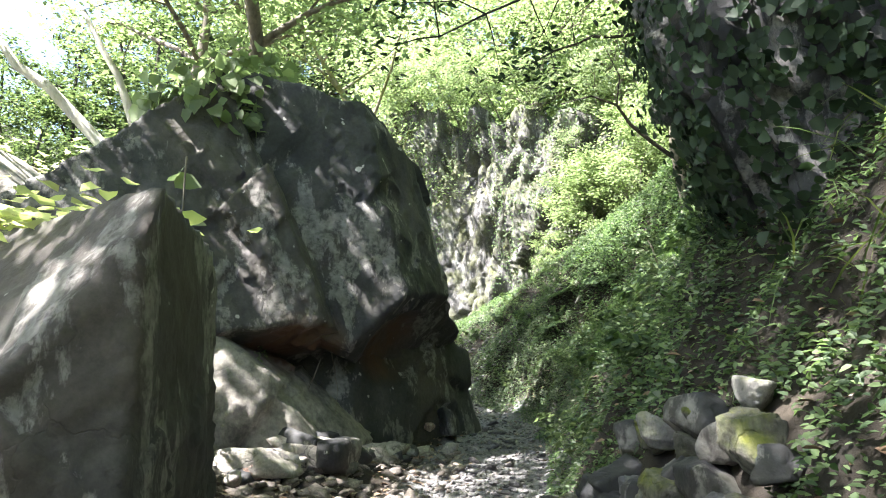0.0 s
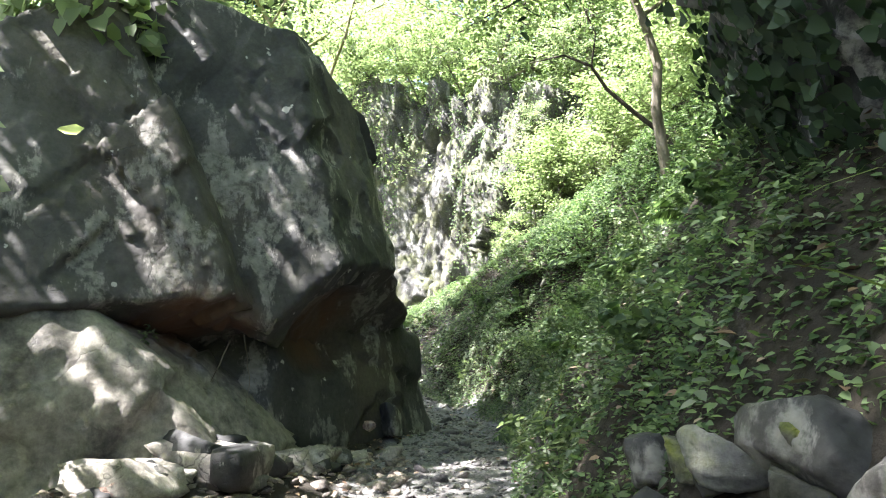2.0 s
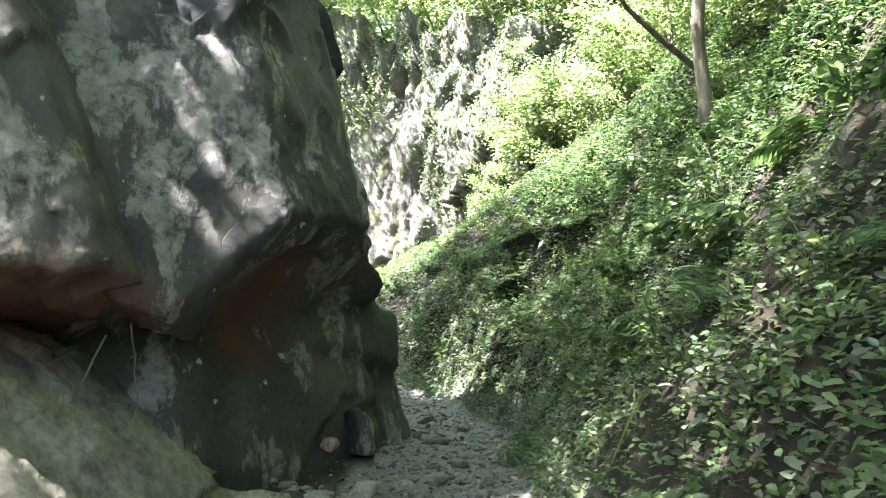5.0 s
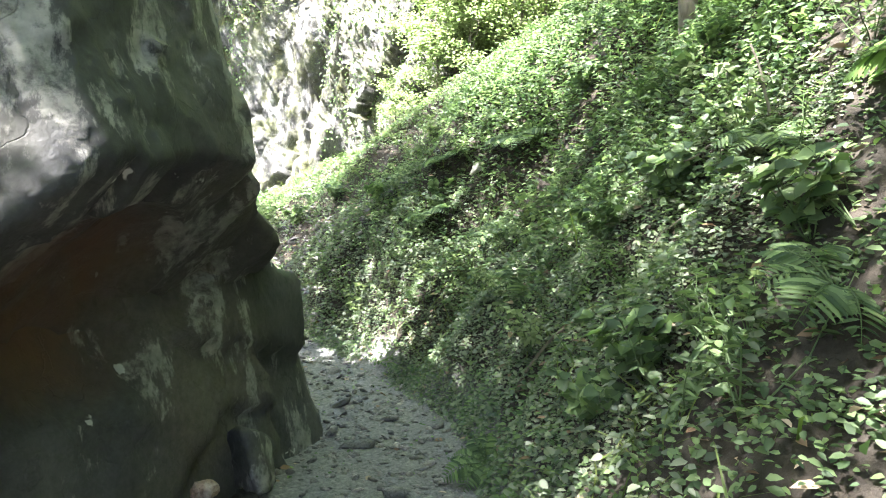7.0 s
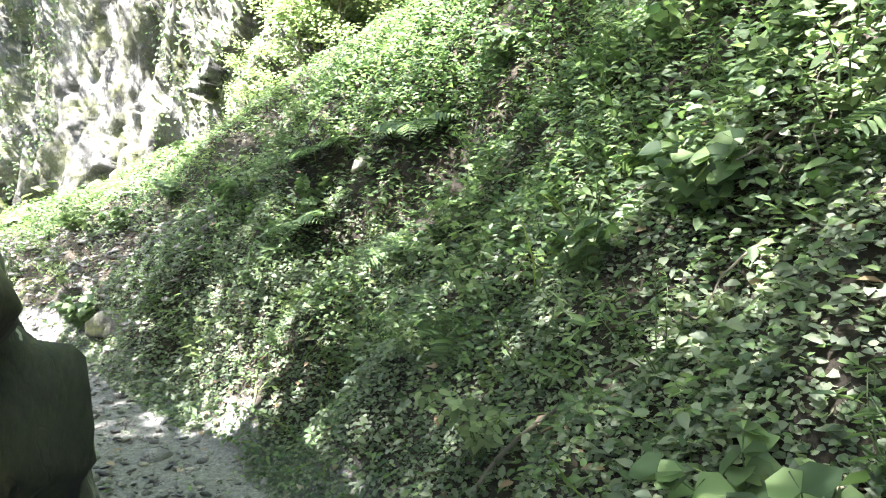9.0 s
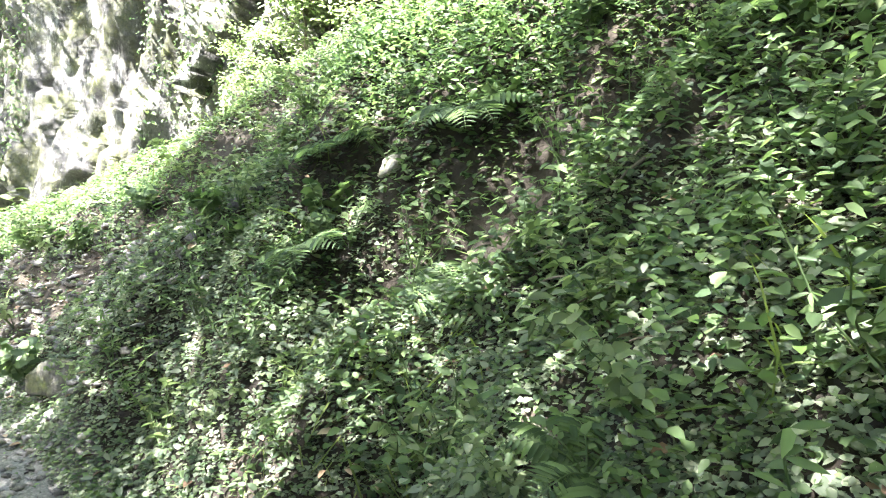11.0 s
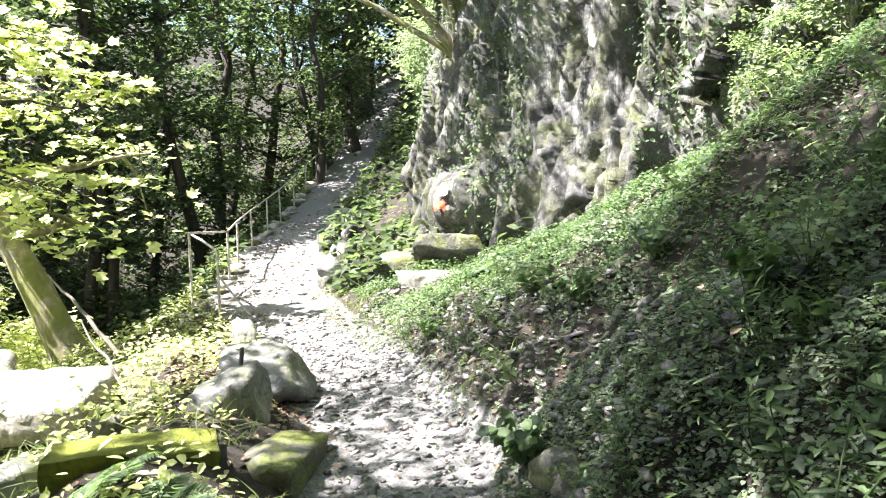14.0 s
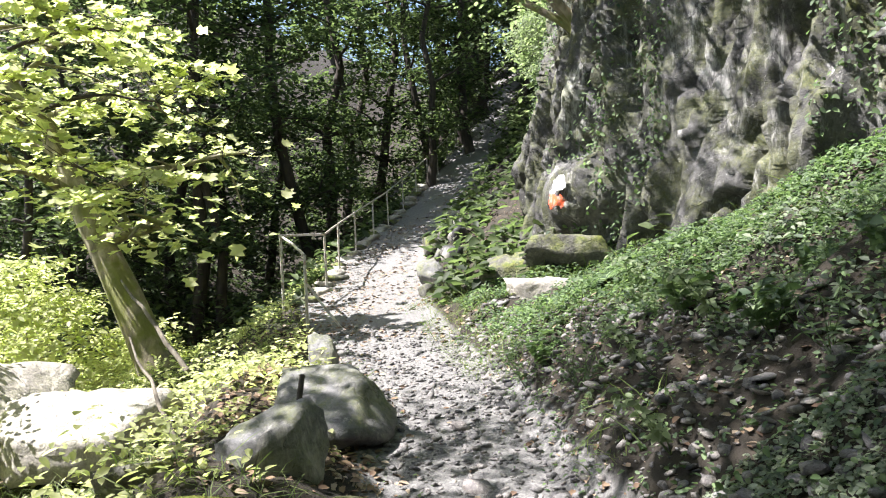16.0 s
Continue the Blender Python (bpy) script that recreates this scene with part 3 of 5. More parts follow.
def cover(name, n, box, keep, size, shape, material, label, category, seed, rise=(0.02, 0.18), lean=(-0.5, -0.2), lift=0.4, droop=0.25, patch=1.3):
    """Leaves scattered over the ground in a stretch of the plan."""
    rng = np.random.default_rng(seed)
    x, y = rng.uniform(box[0], box[1], n), rng.uniform(box[2], box[3], n)
    p = np.stack([x, y, x * 0], 1)
    ok = keep(x, y, fbm(p * patch, 3, seed), rng) & (hollow(x, y) > 0.13 + 0.15 * fbm(p * 5, 2, 3))
    ok &= ~((y > 2.8) & (y < 5.1) & (beyond(x, y) < np.interp(y, [2.8, 3.3, 3.9, 5.1], [.6, .58, .45, .15])) & (beyond(x, y) > 0))
    x, y = x[ok], y[ok]
    m = len(x)
    tall = 0.35 + 1.5 * np.clip(fbm(np.stack([x, y, x * 0], 1) * 2.6, 3, seed + 50) + 0.25, 0, 1)
    z = height(x, y) + rng.uniform(*rise, m) * tall
    w, up = tilted(m, rng, lift)
    up[:, 0] += lean[0]
    up[:, 1] += lean[1]
    ob = leaves(name, np.stack([x, y, z], 1), w, up, rng.uniform(*size, m), shape, material, droop=droop)
    return tagged(ob, label, category, kind="stuff")


# ---- stems and trees ----
def tube(points, radii, sides=8):
    """Points and faces of a tapered tube along a line."""
    P = np.array(points, float)
    d = np.gradient(P, axis=0)
    d /= np.linalg.norm(d, axis=1)[:, None]
    a = np.cross(d, (0.31, 0.17, 0.93))
    a /= np.linalg.norm(a, axis=1)[:, None] + 1e-9
    b = np.cross(d, a)
    t = np.linspace(0, 2 * np.pi, sides, endpoint=False)
    v = P[:, None] + np.array(radii)[:, None, None] * (np.cos(t)[None, :, None] * a[:, None] + np.sin(t)[None, :, None] * b[:, None])
    i = np.arange(len(P) * sides).reshape(len(P), sides)
    f = np.stack([i[:-1], np.roll(i[:-1], -1, 1), np.roll(i[1:], -1, 1), i[1:]], -1).reshape(-1, 4)
    return v.reshape(-1, 3), f


def joined(tubes):
    v, f, o = [], [], 0
    for a, b in tubes:
        v.append(a)
        f.append(b + o)
        o += len(a)
    return np.concatenate(v), np.concatenate(f)


def bent(a, b, sag, n, rng, wob=0.06):
    a, b = np.array(a, float), np.array(b, float)
    t = np.linspace(0, 1, n)[:, None]
    ln = np.linalg.norm(b - a)
    w = np.cumsum(rng.normal(0, wob * ln / n ** 0.5, (n, 3)), 0) * np.sin(np.pi * t)
    return a + (b - a) * t + w + np.array((0, 0, 1)) * sag * ln * np.sin(np.pi * t)


def crown_leaves(ends, rng, per, radius, size, shape, material, parent, flat=0.45, name="crown"):
    n = len(ends) * per
    c = np.repeat(np.array(ends), per, 0)
    o = rng.normal(0, 1, (n, 3))
    o *= (rng.uniform(0.15, 1, n) / (np.linalg.norm(o, axis=1) + 1e-9))[:, None] * radius
    o[:, 2] *= flat
    w, up = tilted(n, rng, 0.35)
    w[:, :2] += o[:, :2] / radius
    return leaves(name, c + o, w, up, rng.uniform(*size, n), shape, material, parent)


def tree(base, top, radius, seed, bark, leaf, label, limbs=9, per=90, size=(0.08, 0.15), thick=0.13, crown_from=0.4, shape="ovate", spread_z=0.3, clump=0.75, twigs=4, category="tree"):
    """A tapered trunk with limbs, and a crown of many leaves hung on the limbs' ends."""
    rng = np.random.default_rng(seed)
    base, top = np.array(base, float), np.array(top, float)
    root = new("tree")
    root.location = base
    ln = np.linalg.norm(top - base)
    stem = bent((0, 0, -0.3), top - base, 0.0, 10, rng, 0.05)
    tubes = [tube(stem, thick * np.r_[1.35, np.linspace(1, 0.22, 9)], 9)]
    ends = []
    for i in range(limbs):
        t = crown_from + (1 - crown_from) * (i + 0.5) / limbs
        p = stem[min(9, int(round(t * 9)))]
        a = i * 2.4 + rng.uniform(-.4, .4)
        reach_ = radius * (1.1 - 0.55 * abs(t - 0.6) / 0.4) * rng.uniform(0.75, 1.15)
        q = p + np.array((math.cos(a) * reach_, math.sin(a) * reach_, reach_ * rng.uniform(0.1, 0.1 + 2 * spread_z)))
        lb = bent(p, q, 0.06, 7, rng, 0.08)
        r0 = thick * (1 - 0.75 * t) * 0.6
        tubes.append(tube(lb, np.linspace(r0, r0 * 0.2, 7), 6))
        ends += [lb[-1], lb[4]]
        for j in range(twigs):
            s0 = lb[2 + j % 4]
            e = s0 + rng.normal(0, 1, 3) * np.array((.4, .4, .25)) * radius * 0.6
            tubes.append(tube(bent(s0, e, 0.05, 4, rng), np.linspace(r0 * 0.4, r0 * 0.1, 4), 4))
            ends.append(e)
    ends.append(stem[-1])
    solid("trunk", *joined(tubes), bark, root)
    crown_leaves(ends, rng, per, radius * 0.42 * clump / 0.75, size, shape, leaf, root)
    return tagged(root, label, category)


def at_ground(x, y, dz=0.0):
    return (x, y, float(height(x, y)[0]) + dz)


# trees that stand close to the path; several are unseen, added for shade
tree(at_ground(3.4, 11.1), (2.5, 10.2, 8.5), 2.2, 5, BARK, LEAF_TREE, "slim leaning tree with bright green leaves on the bank", 10, 130, (0.06, 0.11), 0.075, 0.42)
tree(at_ground(-3.5, 2.9), (-3.1, 3.3, 10.5), 2.8, 6, BARK, LEAF_TREE, "unseen broadleaf tree added to dapple the boulder", 12, 140, (0.09, 0.15), 0.16, 0.5)
tree(at_ground(-4.3, 11.8), (-1.4, 8.6, 10.5), 3.2, 7, BARK, LEAF_TREE, "tall broadleaf tree added behind the boulder to shade the bank", 13, 110, (0.09, 0.15), 0.17, 0.52)
tree(at_ground(-5.1, 11.6), (-4.6, 12.0, 10.5), 3.0, 15, BARK, LEAF_TREE, "tall broadleaf tree added to shade the path's bend", 12, 130, (0.09, 0.16), 0.16, 0.5)
tree(at_ground(-6.4, 6.2), (-5.2, 6.4, 10.5), 2.7, 16, BARK, LEAF_TREE, "unseen broadleaf tree added beyond the boulder for dapples", 12, 95, (0.09, 0.16), 0.16, 0.5)
tree(at_ground(-5.4, .2), (-4.5, .6, 10.0), 2.7, 18, BARK, LEAF_TREE, "unseen broadleaf tree added to shade the front boulder", 12, 85, (0.09, 0.16), 0.16, 0.5)
tree(at_ground(4.4, 6.8), (3.2, 6.4, 9.5), 2.6, 8, BARK_DARK, LEAF_TREE, "broadleaf tree leaning out from the bank", 11, 110, (0.08, 0.14), 0.14, 0.4)
tree(at_ground(-1.9, 0.6), (-.2, 3.4, 10.5), 3.0, 9, BARK, LEAF_TREE, "unseen broadleaf tree added to shade the lower path", 11, 120, (0.09, 0.15), 0.16, 0.55)
tree(at_ground(3.9, 1.2), (2.8, 3.0, 8.0), 3.0, 10, BARK_DARK, LEAF_DARK_SHADED, "unseen dense dark tree added above the path to block sky light", 12, 170, (0.08, 0.14), 0.14, 0.45)
tree(at_ground(-8.0, 18.5), (-11.6, 17.8, 5.6), 2.7, 11, BARK_MOSS, LEAF_SUNLIT, "leaning mossy maple beside the path, sunlight put into its leaf colour", 13, 13, (0.14, 0.27), 0.26, 0.3, "lobed", 0.1, 0.9)
tree((-2.3, 22.2, 4.4), (-5.4, 18.6, 10.5), 3.6, 12, BARK_MOSS, LEAF_TREE, "ivy-clad tree growing from the cliff's edge", 13, 100, (0.07, 0.13), 0.16, 0.1, "ovate", 0.5)

tree((3.6, 20.6, 6.0), (4.0, 21.2, 11.0), 3.0, 19, BARK, LEAF_TREE, "leafy tree standing above the cliff and bank", 13, 80, (0.09, 0.16), 0.16, 0.4)
tree((1.0, 22.0, 6.0), (1.2, 22.6, 11.5), 3.6, 13, BARK, LEAF_TREE, "tall tree standing above the cliff", 14, 110, (0.09, 0.16), 0.18, 0.4)
tree(at_ground(-15.6, 46.5), (-15.2, 46.0, 24.0), 3.5, 14, BARK_DARK, LEAF_DARK_SHADED, "great dark tree at the head of the walkway", 14, 80, (0.2, 0.35), 0.55, 0.35)
# forest further off: three kinds, repeated
proto = [tree(at_ground(7.5, 16.5), (7.2, 16.2, 15.0), 3.0, 21, BARK, LEAF_TREE, "tall slender broadleaf tree on the wooded slope", 13, 70, (0.14, 0.26), 0.14, 0.25),
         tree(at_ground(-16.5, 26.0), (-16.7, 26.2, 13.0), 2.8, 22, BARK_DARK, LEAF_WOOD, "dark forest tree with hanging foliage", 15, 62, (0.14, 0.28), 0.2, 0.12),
         tree(at_ground(9.5, 12.0), (9.0, 11.8, 11.5), 2.8, 23, BARK, LEAF_TREE, "leafy young tree on the wooded slope", 12, 80, (0.13, 0.24), 0.11, 0.15)]
rg = np.random.default_rng(4)


def plant_wood(kind, spots, group):
    for x, y, sc in spots:
        z = float(height(x, y)[0])
        copy_thing(proto[kind], pose(x, y, z, rg.uniform(-4, 4), rg.uniform(-4, 4), rg.uniform(0, 360)) @ Matrix.Scale(sc, 4))["group"] = group


# unseen trees added behind the start to block sky light
plant_wood(2, [(-3, -3.5, 1.0), (.3, -5.5, 1.0), (3.2, -4, 1.0), (5.4, -1, .9), (-6, -1, 1.1), (-1.2, -8, 1.2), (4, -9, 1.2), (-5, -6.5, 1.2), (1.8, -2.6, .7)], "trees on the slope")
plant_wood(0, [(6.2, 21, .9), (4.0, 23, 1.0), (1.5, 24.5, .95), (9.5, 20, 1.1), (5.5, 28, 1.2), (0.5, 30, 1.2), (11, 26, 1.2), (-2.5, 27, 1.0), (12.5, 15, 1.0), (7.8, 9, .9), (8, 3, 1), (-3.0, 34, 1.3), (6, 36, 1.4), (13, 34, 1.4)], "trees on the slope")
plant_wood(2, [(5.8, 13.5, .7), (3.2, 21.3, .75), (-0.6, 23.8, .75), (7.2, 18.5, .85), (2.5, 27, 1.0), (-13.6, 20.4, .62), (-12.4, 22.8, .5), (-15.0, 18.6, .65), (-14.6, 23.0, .7), (10.5, 9, .9), (-9.8, 0.6, 1.0), (-5, 31, 1.0)], "trees on the slope")
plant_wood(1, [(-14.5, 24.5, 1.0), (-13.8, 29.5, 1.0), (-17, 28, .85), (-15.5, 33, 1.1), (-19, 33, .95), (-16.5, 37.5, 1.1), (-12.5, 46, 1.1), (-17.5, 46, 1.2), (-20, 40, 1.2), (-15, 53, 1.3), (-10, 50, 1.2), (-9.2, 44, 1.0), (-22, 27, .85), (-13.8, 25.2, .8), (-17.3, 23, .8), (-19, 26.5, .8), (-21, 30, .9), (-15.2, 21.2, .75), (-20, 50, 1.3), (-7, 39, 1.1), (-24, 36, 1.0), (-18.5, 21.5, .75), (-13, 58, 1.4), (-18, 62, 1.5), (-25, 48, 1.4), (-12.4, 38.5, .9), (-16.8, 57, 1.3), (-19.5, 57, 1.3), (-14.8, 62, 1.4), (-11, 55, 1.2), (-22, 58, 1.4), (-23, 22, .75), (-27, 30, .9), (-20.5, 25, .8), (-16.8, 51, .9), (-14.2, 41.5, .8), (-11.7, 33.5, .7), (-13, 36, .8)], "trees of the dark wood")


# shrubs
bush = [tree(at_ground(4.6, 9.0), tuple(np.array(at_ground(4.5, 8.8)) + (0, 0, 1.9)), 0.85, 31, BARK, LEAF_TREE, "leafy shrub with bright green leaves", 9, 60, (0.05, 0.1), 0.025, 0.1, category="shrub"),
        tree(at_ground(-7.9, 14.4), tuple(np.array(at_ground(-7.8, 14.5)) + (0, 0, 1.7)), 0.9, 32, BARK, LEAF_SUNLIT, "thin-stemmed shrub with sunlight put into its leaf colour", 9, 34, (0.06, 0.13), 0.02, 0.2, category="shrub")]


def plant_bushes(kind, spots, group, dz=0.0):
    for x, y, sc in spots:
        z = float(height(x, y)[0]) + dz
        copy_thing(bush[kind], pose(x, y, z, rg.uniform(-8, 8), rg.uniform(-8, 8), rg.uniform(0, 360)) @ Matrix.Scale(sc, 4))["group"] = group


plant_bushes(0, [(4.3, 11.5, .9), (4.9, 12.5, 1.1), (3.9, 13.8, .9), (4.6, 14.6, 1.2), (3.4, 15.6, .9), (5.6, 10.4, 1.2), (5.2, 15.8, 1.3), (2.6, 16.9, .8), (4.0, 16.6, 1.1), (3.3, 18.0, 1.0), (5.4, 7.5, 1.1), (4.9, 17.8, 1.4), (6.3, 13.2, 1.4), (6.5, 9.0, 1.3), (1.6, 17.9, .6)], "shrubs on the bank")
plant_bushes(1, [(-9.4, 15.2, .9), (-6.9, 14.6, .7), (-6.9, 13.0, .9), (-10.2, 14.4, 1.3), (-8.6, 16.4, 1.1), (-9.6, 17.8, 1.2), (-6.0, 14.0, .7), (-8.8, 14.2, 1.1), (-10.8, 16.0, 1.3), (-12.0, 17.4, 1.6), (-12.6, 19.6, 1.8), (-11.6, 20.8, 1.4), (-13.6, 21.6, 1.8), (-5.2, 13.0, .7), (-7.0, 12.4, 1.0), (-10.2, 20.6, .8), (-11.5, 19.0, 1.3), (-2.9, 5.2, .9), (-3.4, 6.0, 1.0), (-4.4, 6.6, 1.2), (-3.8, 4.3, 1.0), (-5.4, 8.4, 1.4)], "shrubs of the valley")
plant_bushes(0, [(2.1, 17.1, .9), (2.6, 16.7, 1.0), (3.2, 16.2, 1.1), (2.4, 17.8, 1.2)], "shrubs on the bank", 0.1)
# ivy and moss plants on the cliff
def cliff_leaves(name, n, pick, size, shape, material, label, seed):
    rng = np.random.default_rng(seed)
    u, v = rng.uniform(0, 30, n), rng.uniform(-.5, 7, n)
    ok = pick(u, v, fbm(np.stack([u * .7, v * .35, u * 0], 1), 3, seed))
    foot = cliff_face(u, v)[0]
    ok &= np.hypot(foot[:, 0] + 2.75, foot[:, 2] - 2.03) > 0.45
    p = cliff_face(u[ok], v[ok])[0] + rng.uniform(0, .12, (ok.sum(), 1)) * np.array((-.55, -.83, .2))
    m = len(p)
    w, up = tilted(m, rng, .3)
    w[:, 2] -= .5
    tagged(leaves(name, p, w, up * .5 + np.array((-.5, -.8, .3)), rng.uniform(*size, m), shape, material), label, "ivy", kind="stuff")


cliff_leaves("cliff_ivy", 52000, lambda u, v, n: (n > 0.07) | ((u > 9) & (n > .02)) | ((u < 5) & (n > -.3)), (.04, .09), "ovate", LEAF, "ivy and small plants hanging on the cliff", 15)
cliff_leaves("cliff_creeper", 14000, lambda u, v, n: (v > 4.2) & (n > -.1), (.05, .1), "ovate", LEAF_TREE, "bright creepers along the cliff's rim", 16)
# shrubs hanging from the cliff's rim
for u, v, sc in ((3.2, 5.0, .9), (5.0, 5.6, .9), (6.6, 6.4, 1.0), (8.0, 6.6, 1.0), (9.4, 7.0, 1.1), (11.0, 7.2, 1.1), (13.0, 5.4, .9), (4.0, 3.6, .6), (10.6, 3.4, .5), (15.5, 4.0, .8), (19.0, 4.2, 1.0), (23.0, 3.8, 1.0), (1.8, 2.6, .8)):
    p = cliff_face(np.array([u]), np.array([v * 0.9]))[0][0] + np.array((0.25, 0.38, 0))
    copy_thing(bush[0], pose(*p, 25, -12, rg.uniform(-40, 40)) @ Matrix.Scale(sc, 4))["group"] = "shrubs on the cliff"

def fanned_tree():
    rng = np.random.default_rng(19)
    root = new("tree")
    root.location = (-2.75, 21.6, 4.6)
    for i, (x, y, z) in enumerate(((-2.6, -1.0, 2.2), (-1.7, -1.5, 2.6), (-3.2, -.4, 1.5), (-.6, -1.6, 2.8), (.5, -1.3, 2.7))):
        line = bent((0, .3, -.3), (x, y, z), .1, 9, rng, .05)
        stem = solid("stem", *tube(line, np.linspace(.065, .02, 9), 8), BARK_MOSS, root)
        tagged(crown_leaves(list(line[5:]), rng, 36, .5, (.06, .12), "ovate", LEAF_TREE, stem, .6, "foliage"), kind="stuff")
    solid("stump", *tube([(0, .3, -.5), (0, .15, -.1), (-.05, 0, .25)], [.3, .22, .1], 12), BARK_MOSS, root, "gnarled mossy root stock")
    tagged(root, "many-stemmed mossy tree fanning out from the cliff's edge", "tree")


fanned_tree()
# ---- stones and blocks ----
# right-hand rock with ivy that overhangs the bank
C2 = np.array((3.1, 4.25, 2.9))
rg2 = np.random.default_rng(12)
dirs, tris = DIRS[6]
n2 = rg2.normal(size=(12, 3))
n2 /= np.linalg.norm(n2, axis=1)[:, None]
pts = dirs * np.minimum(reach(dirs, [(v, d) for v, d in zip(n2, rg2.uniform(0.8, 1.0, 12))]), 1.15)[:, None]
pts = C2 + (pts + dirs * crag(pts + 3, 1.2, 81, 0.2)[:, None]) * np.array((1.15, 1.2, 1.75))
ivy_rock = solid("boulder", pts, tris, ROCK, smooth=False)
tagged(ivy_rock, "dark overhanging rock draped with ivy above the bank", "boulder")


def clad(name, pts, centre, pick, n, size, shape, material, label, category, seed, out=0.05):
    """Leaves that cling to a rock's surface."""
    rng = np.random.default_rng(seed)
    cand = np.flatnonzero(pick(pts))
    p = pts[rng.choice(cand, n)]
    d = p - centre
    d /= np.linalg.norm(d, axis=1)[:, None]
    w = np.cross(d, rng.normal(0, 1, (n, 3))) + np.array((0, 0, -0.5))
    ob = leaves(name, p + d * rng.uniform(0.01, out, n)[:, None] + rng.normal(0, 0.03, (n, 3)), w, d + rng.normal(0, .35, (n, 3)), rng.uniform(*size, n), shape, material)
    return tagged(ob, label, category, kind="stuff")


clad("ivy", pts, C2, lambda p: fbm(p * 1.5, 3, 4) > -0.3, 24000, (0.03, 0.075), "round", LEAF_DARK_SHADED, "dark ivy leaves clinging to the overhanging rock", "ivy", 41, 0.12)
bp = np.array([v.co[:] for v in boulder.data.vertices])
clad("creeper", bp, C0, lambda p: (p[:, 2] > 3.15 + 0.5 * fbm(p * 1.2, 2, 8)) & (p[:, 0] < -1.7) & (p[:, 0] > -3.4) & (p[:, 1] < 8.6), 900, (0.1, 0.19), "round", LEAF_TREE, "broad green leaves spilling over the boulder's top", "creeper", 42, 0.35)
clad("creeper", bp, C0, lambda p: (p[:, 2] > 3.75) & (p[:, 0] > -1.9), 130, (0.05, 0.1), "round", LEAF_TREE, "few small green leaves on the boulder's crest", "creeper", 43, 0.1)

rg3 = np.random.default_rng(46)
at = np.array((-1.4, 3.7, 1.72)) + rg3.normal(0, 1, (190, 3)) * np.array((.33, .36, .1))
w, up = tilted(190, rg3, .25)
tagged(leaves("creeper", at, w, up, rg3.uniform(.07, .13, 190), "round", LEAF_SUNLIT), "broad-leaved creeper behind the dark boulder, sunlight put into its colour", "creeper", kind="stuff")

# stones packed into the foot of the bank
k = 0
for y in np.arange(2.75, 5.2, 0.17):
    edge = float(np.interp(y, PATH_Y, PATH_X)) + HALF
    for row, out in enumerate(np.arange(0.03, float(np.interp(y, [2.75, 3.3, 3.9, 5.1], [.6, .62, .48, .2])), 0.085)):
        k += 1
        q = np.random.default_rng(400 + k)
        sz = q.uniform(0.075, 0.15)
        x, yy = edge + out + q.normal(0, .02), y + 0.12 * (row % 2) + q.normal(0, .04)
        rock("stone", (x - .03, yy, float(height(x, yy)[0]) + q.uniform(-.02, .06)), (sz, sz * q.uniform(1.0, 1.4), sz * q.uniform(.8, 1.1)), 500 + k, (ROCK, STONE, MOSSY, ROCK)[k % 4], 4, q.uniform(0, 360), 0.2,
             ("dark", "grey", "mossy", "dark")[k % 4] + " angular stone wedged in the bank", "stone", "stones at the foot of the bank")
# rubble at the boulder's foot
for k in range(70):
    q = np.random.default_rng(900 + k)
    u = q.random()
    x, y = -1.25 + 1.15 * u + q.normal(0, .1), 5.75 + 2.4 * u - q.uniform(0, .45)
    sz = q.uniform(0.05, 0.18) * (1.0 if k % 4 else 1.5) * (1 if u < .6 else .55)
    mat = (PALE, STONE, ROCK, RUST, PALE, ROCK)[k % 6]
    rock("stone", (x, y), (sz * q.uniform(1, 1.6), sz, sz * q.uniform(.5, .9)), 950 + k, mat, 3, q.uniform(0, 360), 0.25,
         {PALE: "pale broken stone", STONE: "grey broken stone", ROCK: "dark broken stone", RUST: "reddish broken stone"}[mat] + " in the rubble below the boulder", "stone", "rubble below the boulder")
rock("stone", (-0.15, 8.6, .2), (.09, .06, .06), 12, RUST, 3, 20, 0.2, "small orange stone against the boulder's foot", "stone")
rock("stone", (.02, 9.0, .2), (.2, .18, .17), 13, ROCK, 4, 50, 0.2, "dark blocky stone against the boulder's foot", "stone")

for x, y, z, sx, sy, sz, seed, turn in ((-.62, 7.0, .05, .4, .2, .25, 44, 35), (-.95, 6.35, .1, .36, .26, .22, 45, 5), (-.75, 6.75, .08, .34, .22, .2, 46, 15), (-.45, 7.45, .05, .3, .2, .16, 47, 50)):
    rock("rock", (x, y, z), (sx, sy, sz), seed, SLAB, 4, turn, .2, "pale broken slab leaning on the boulder's foot", "rock", "slabs at the boulder's foot")
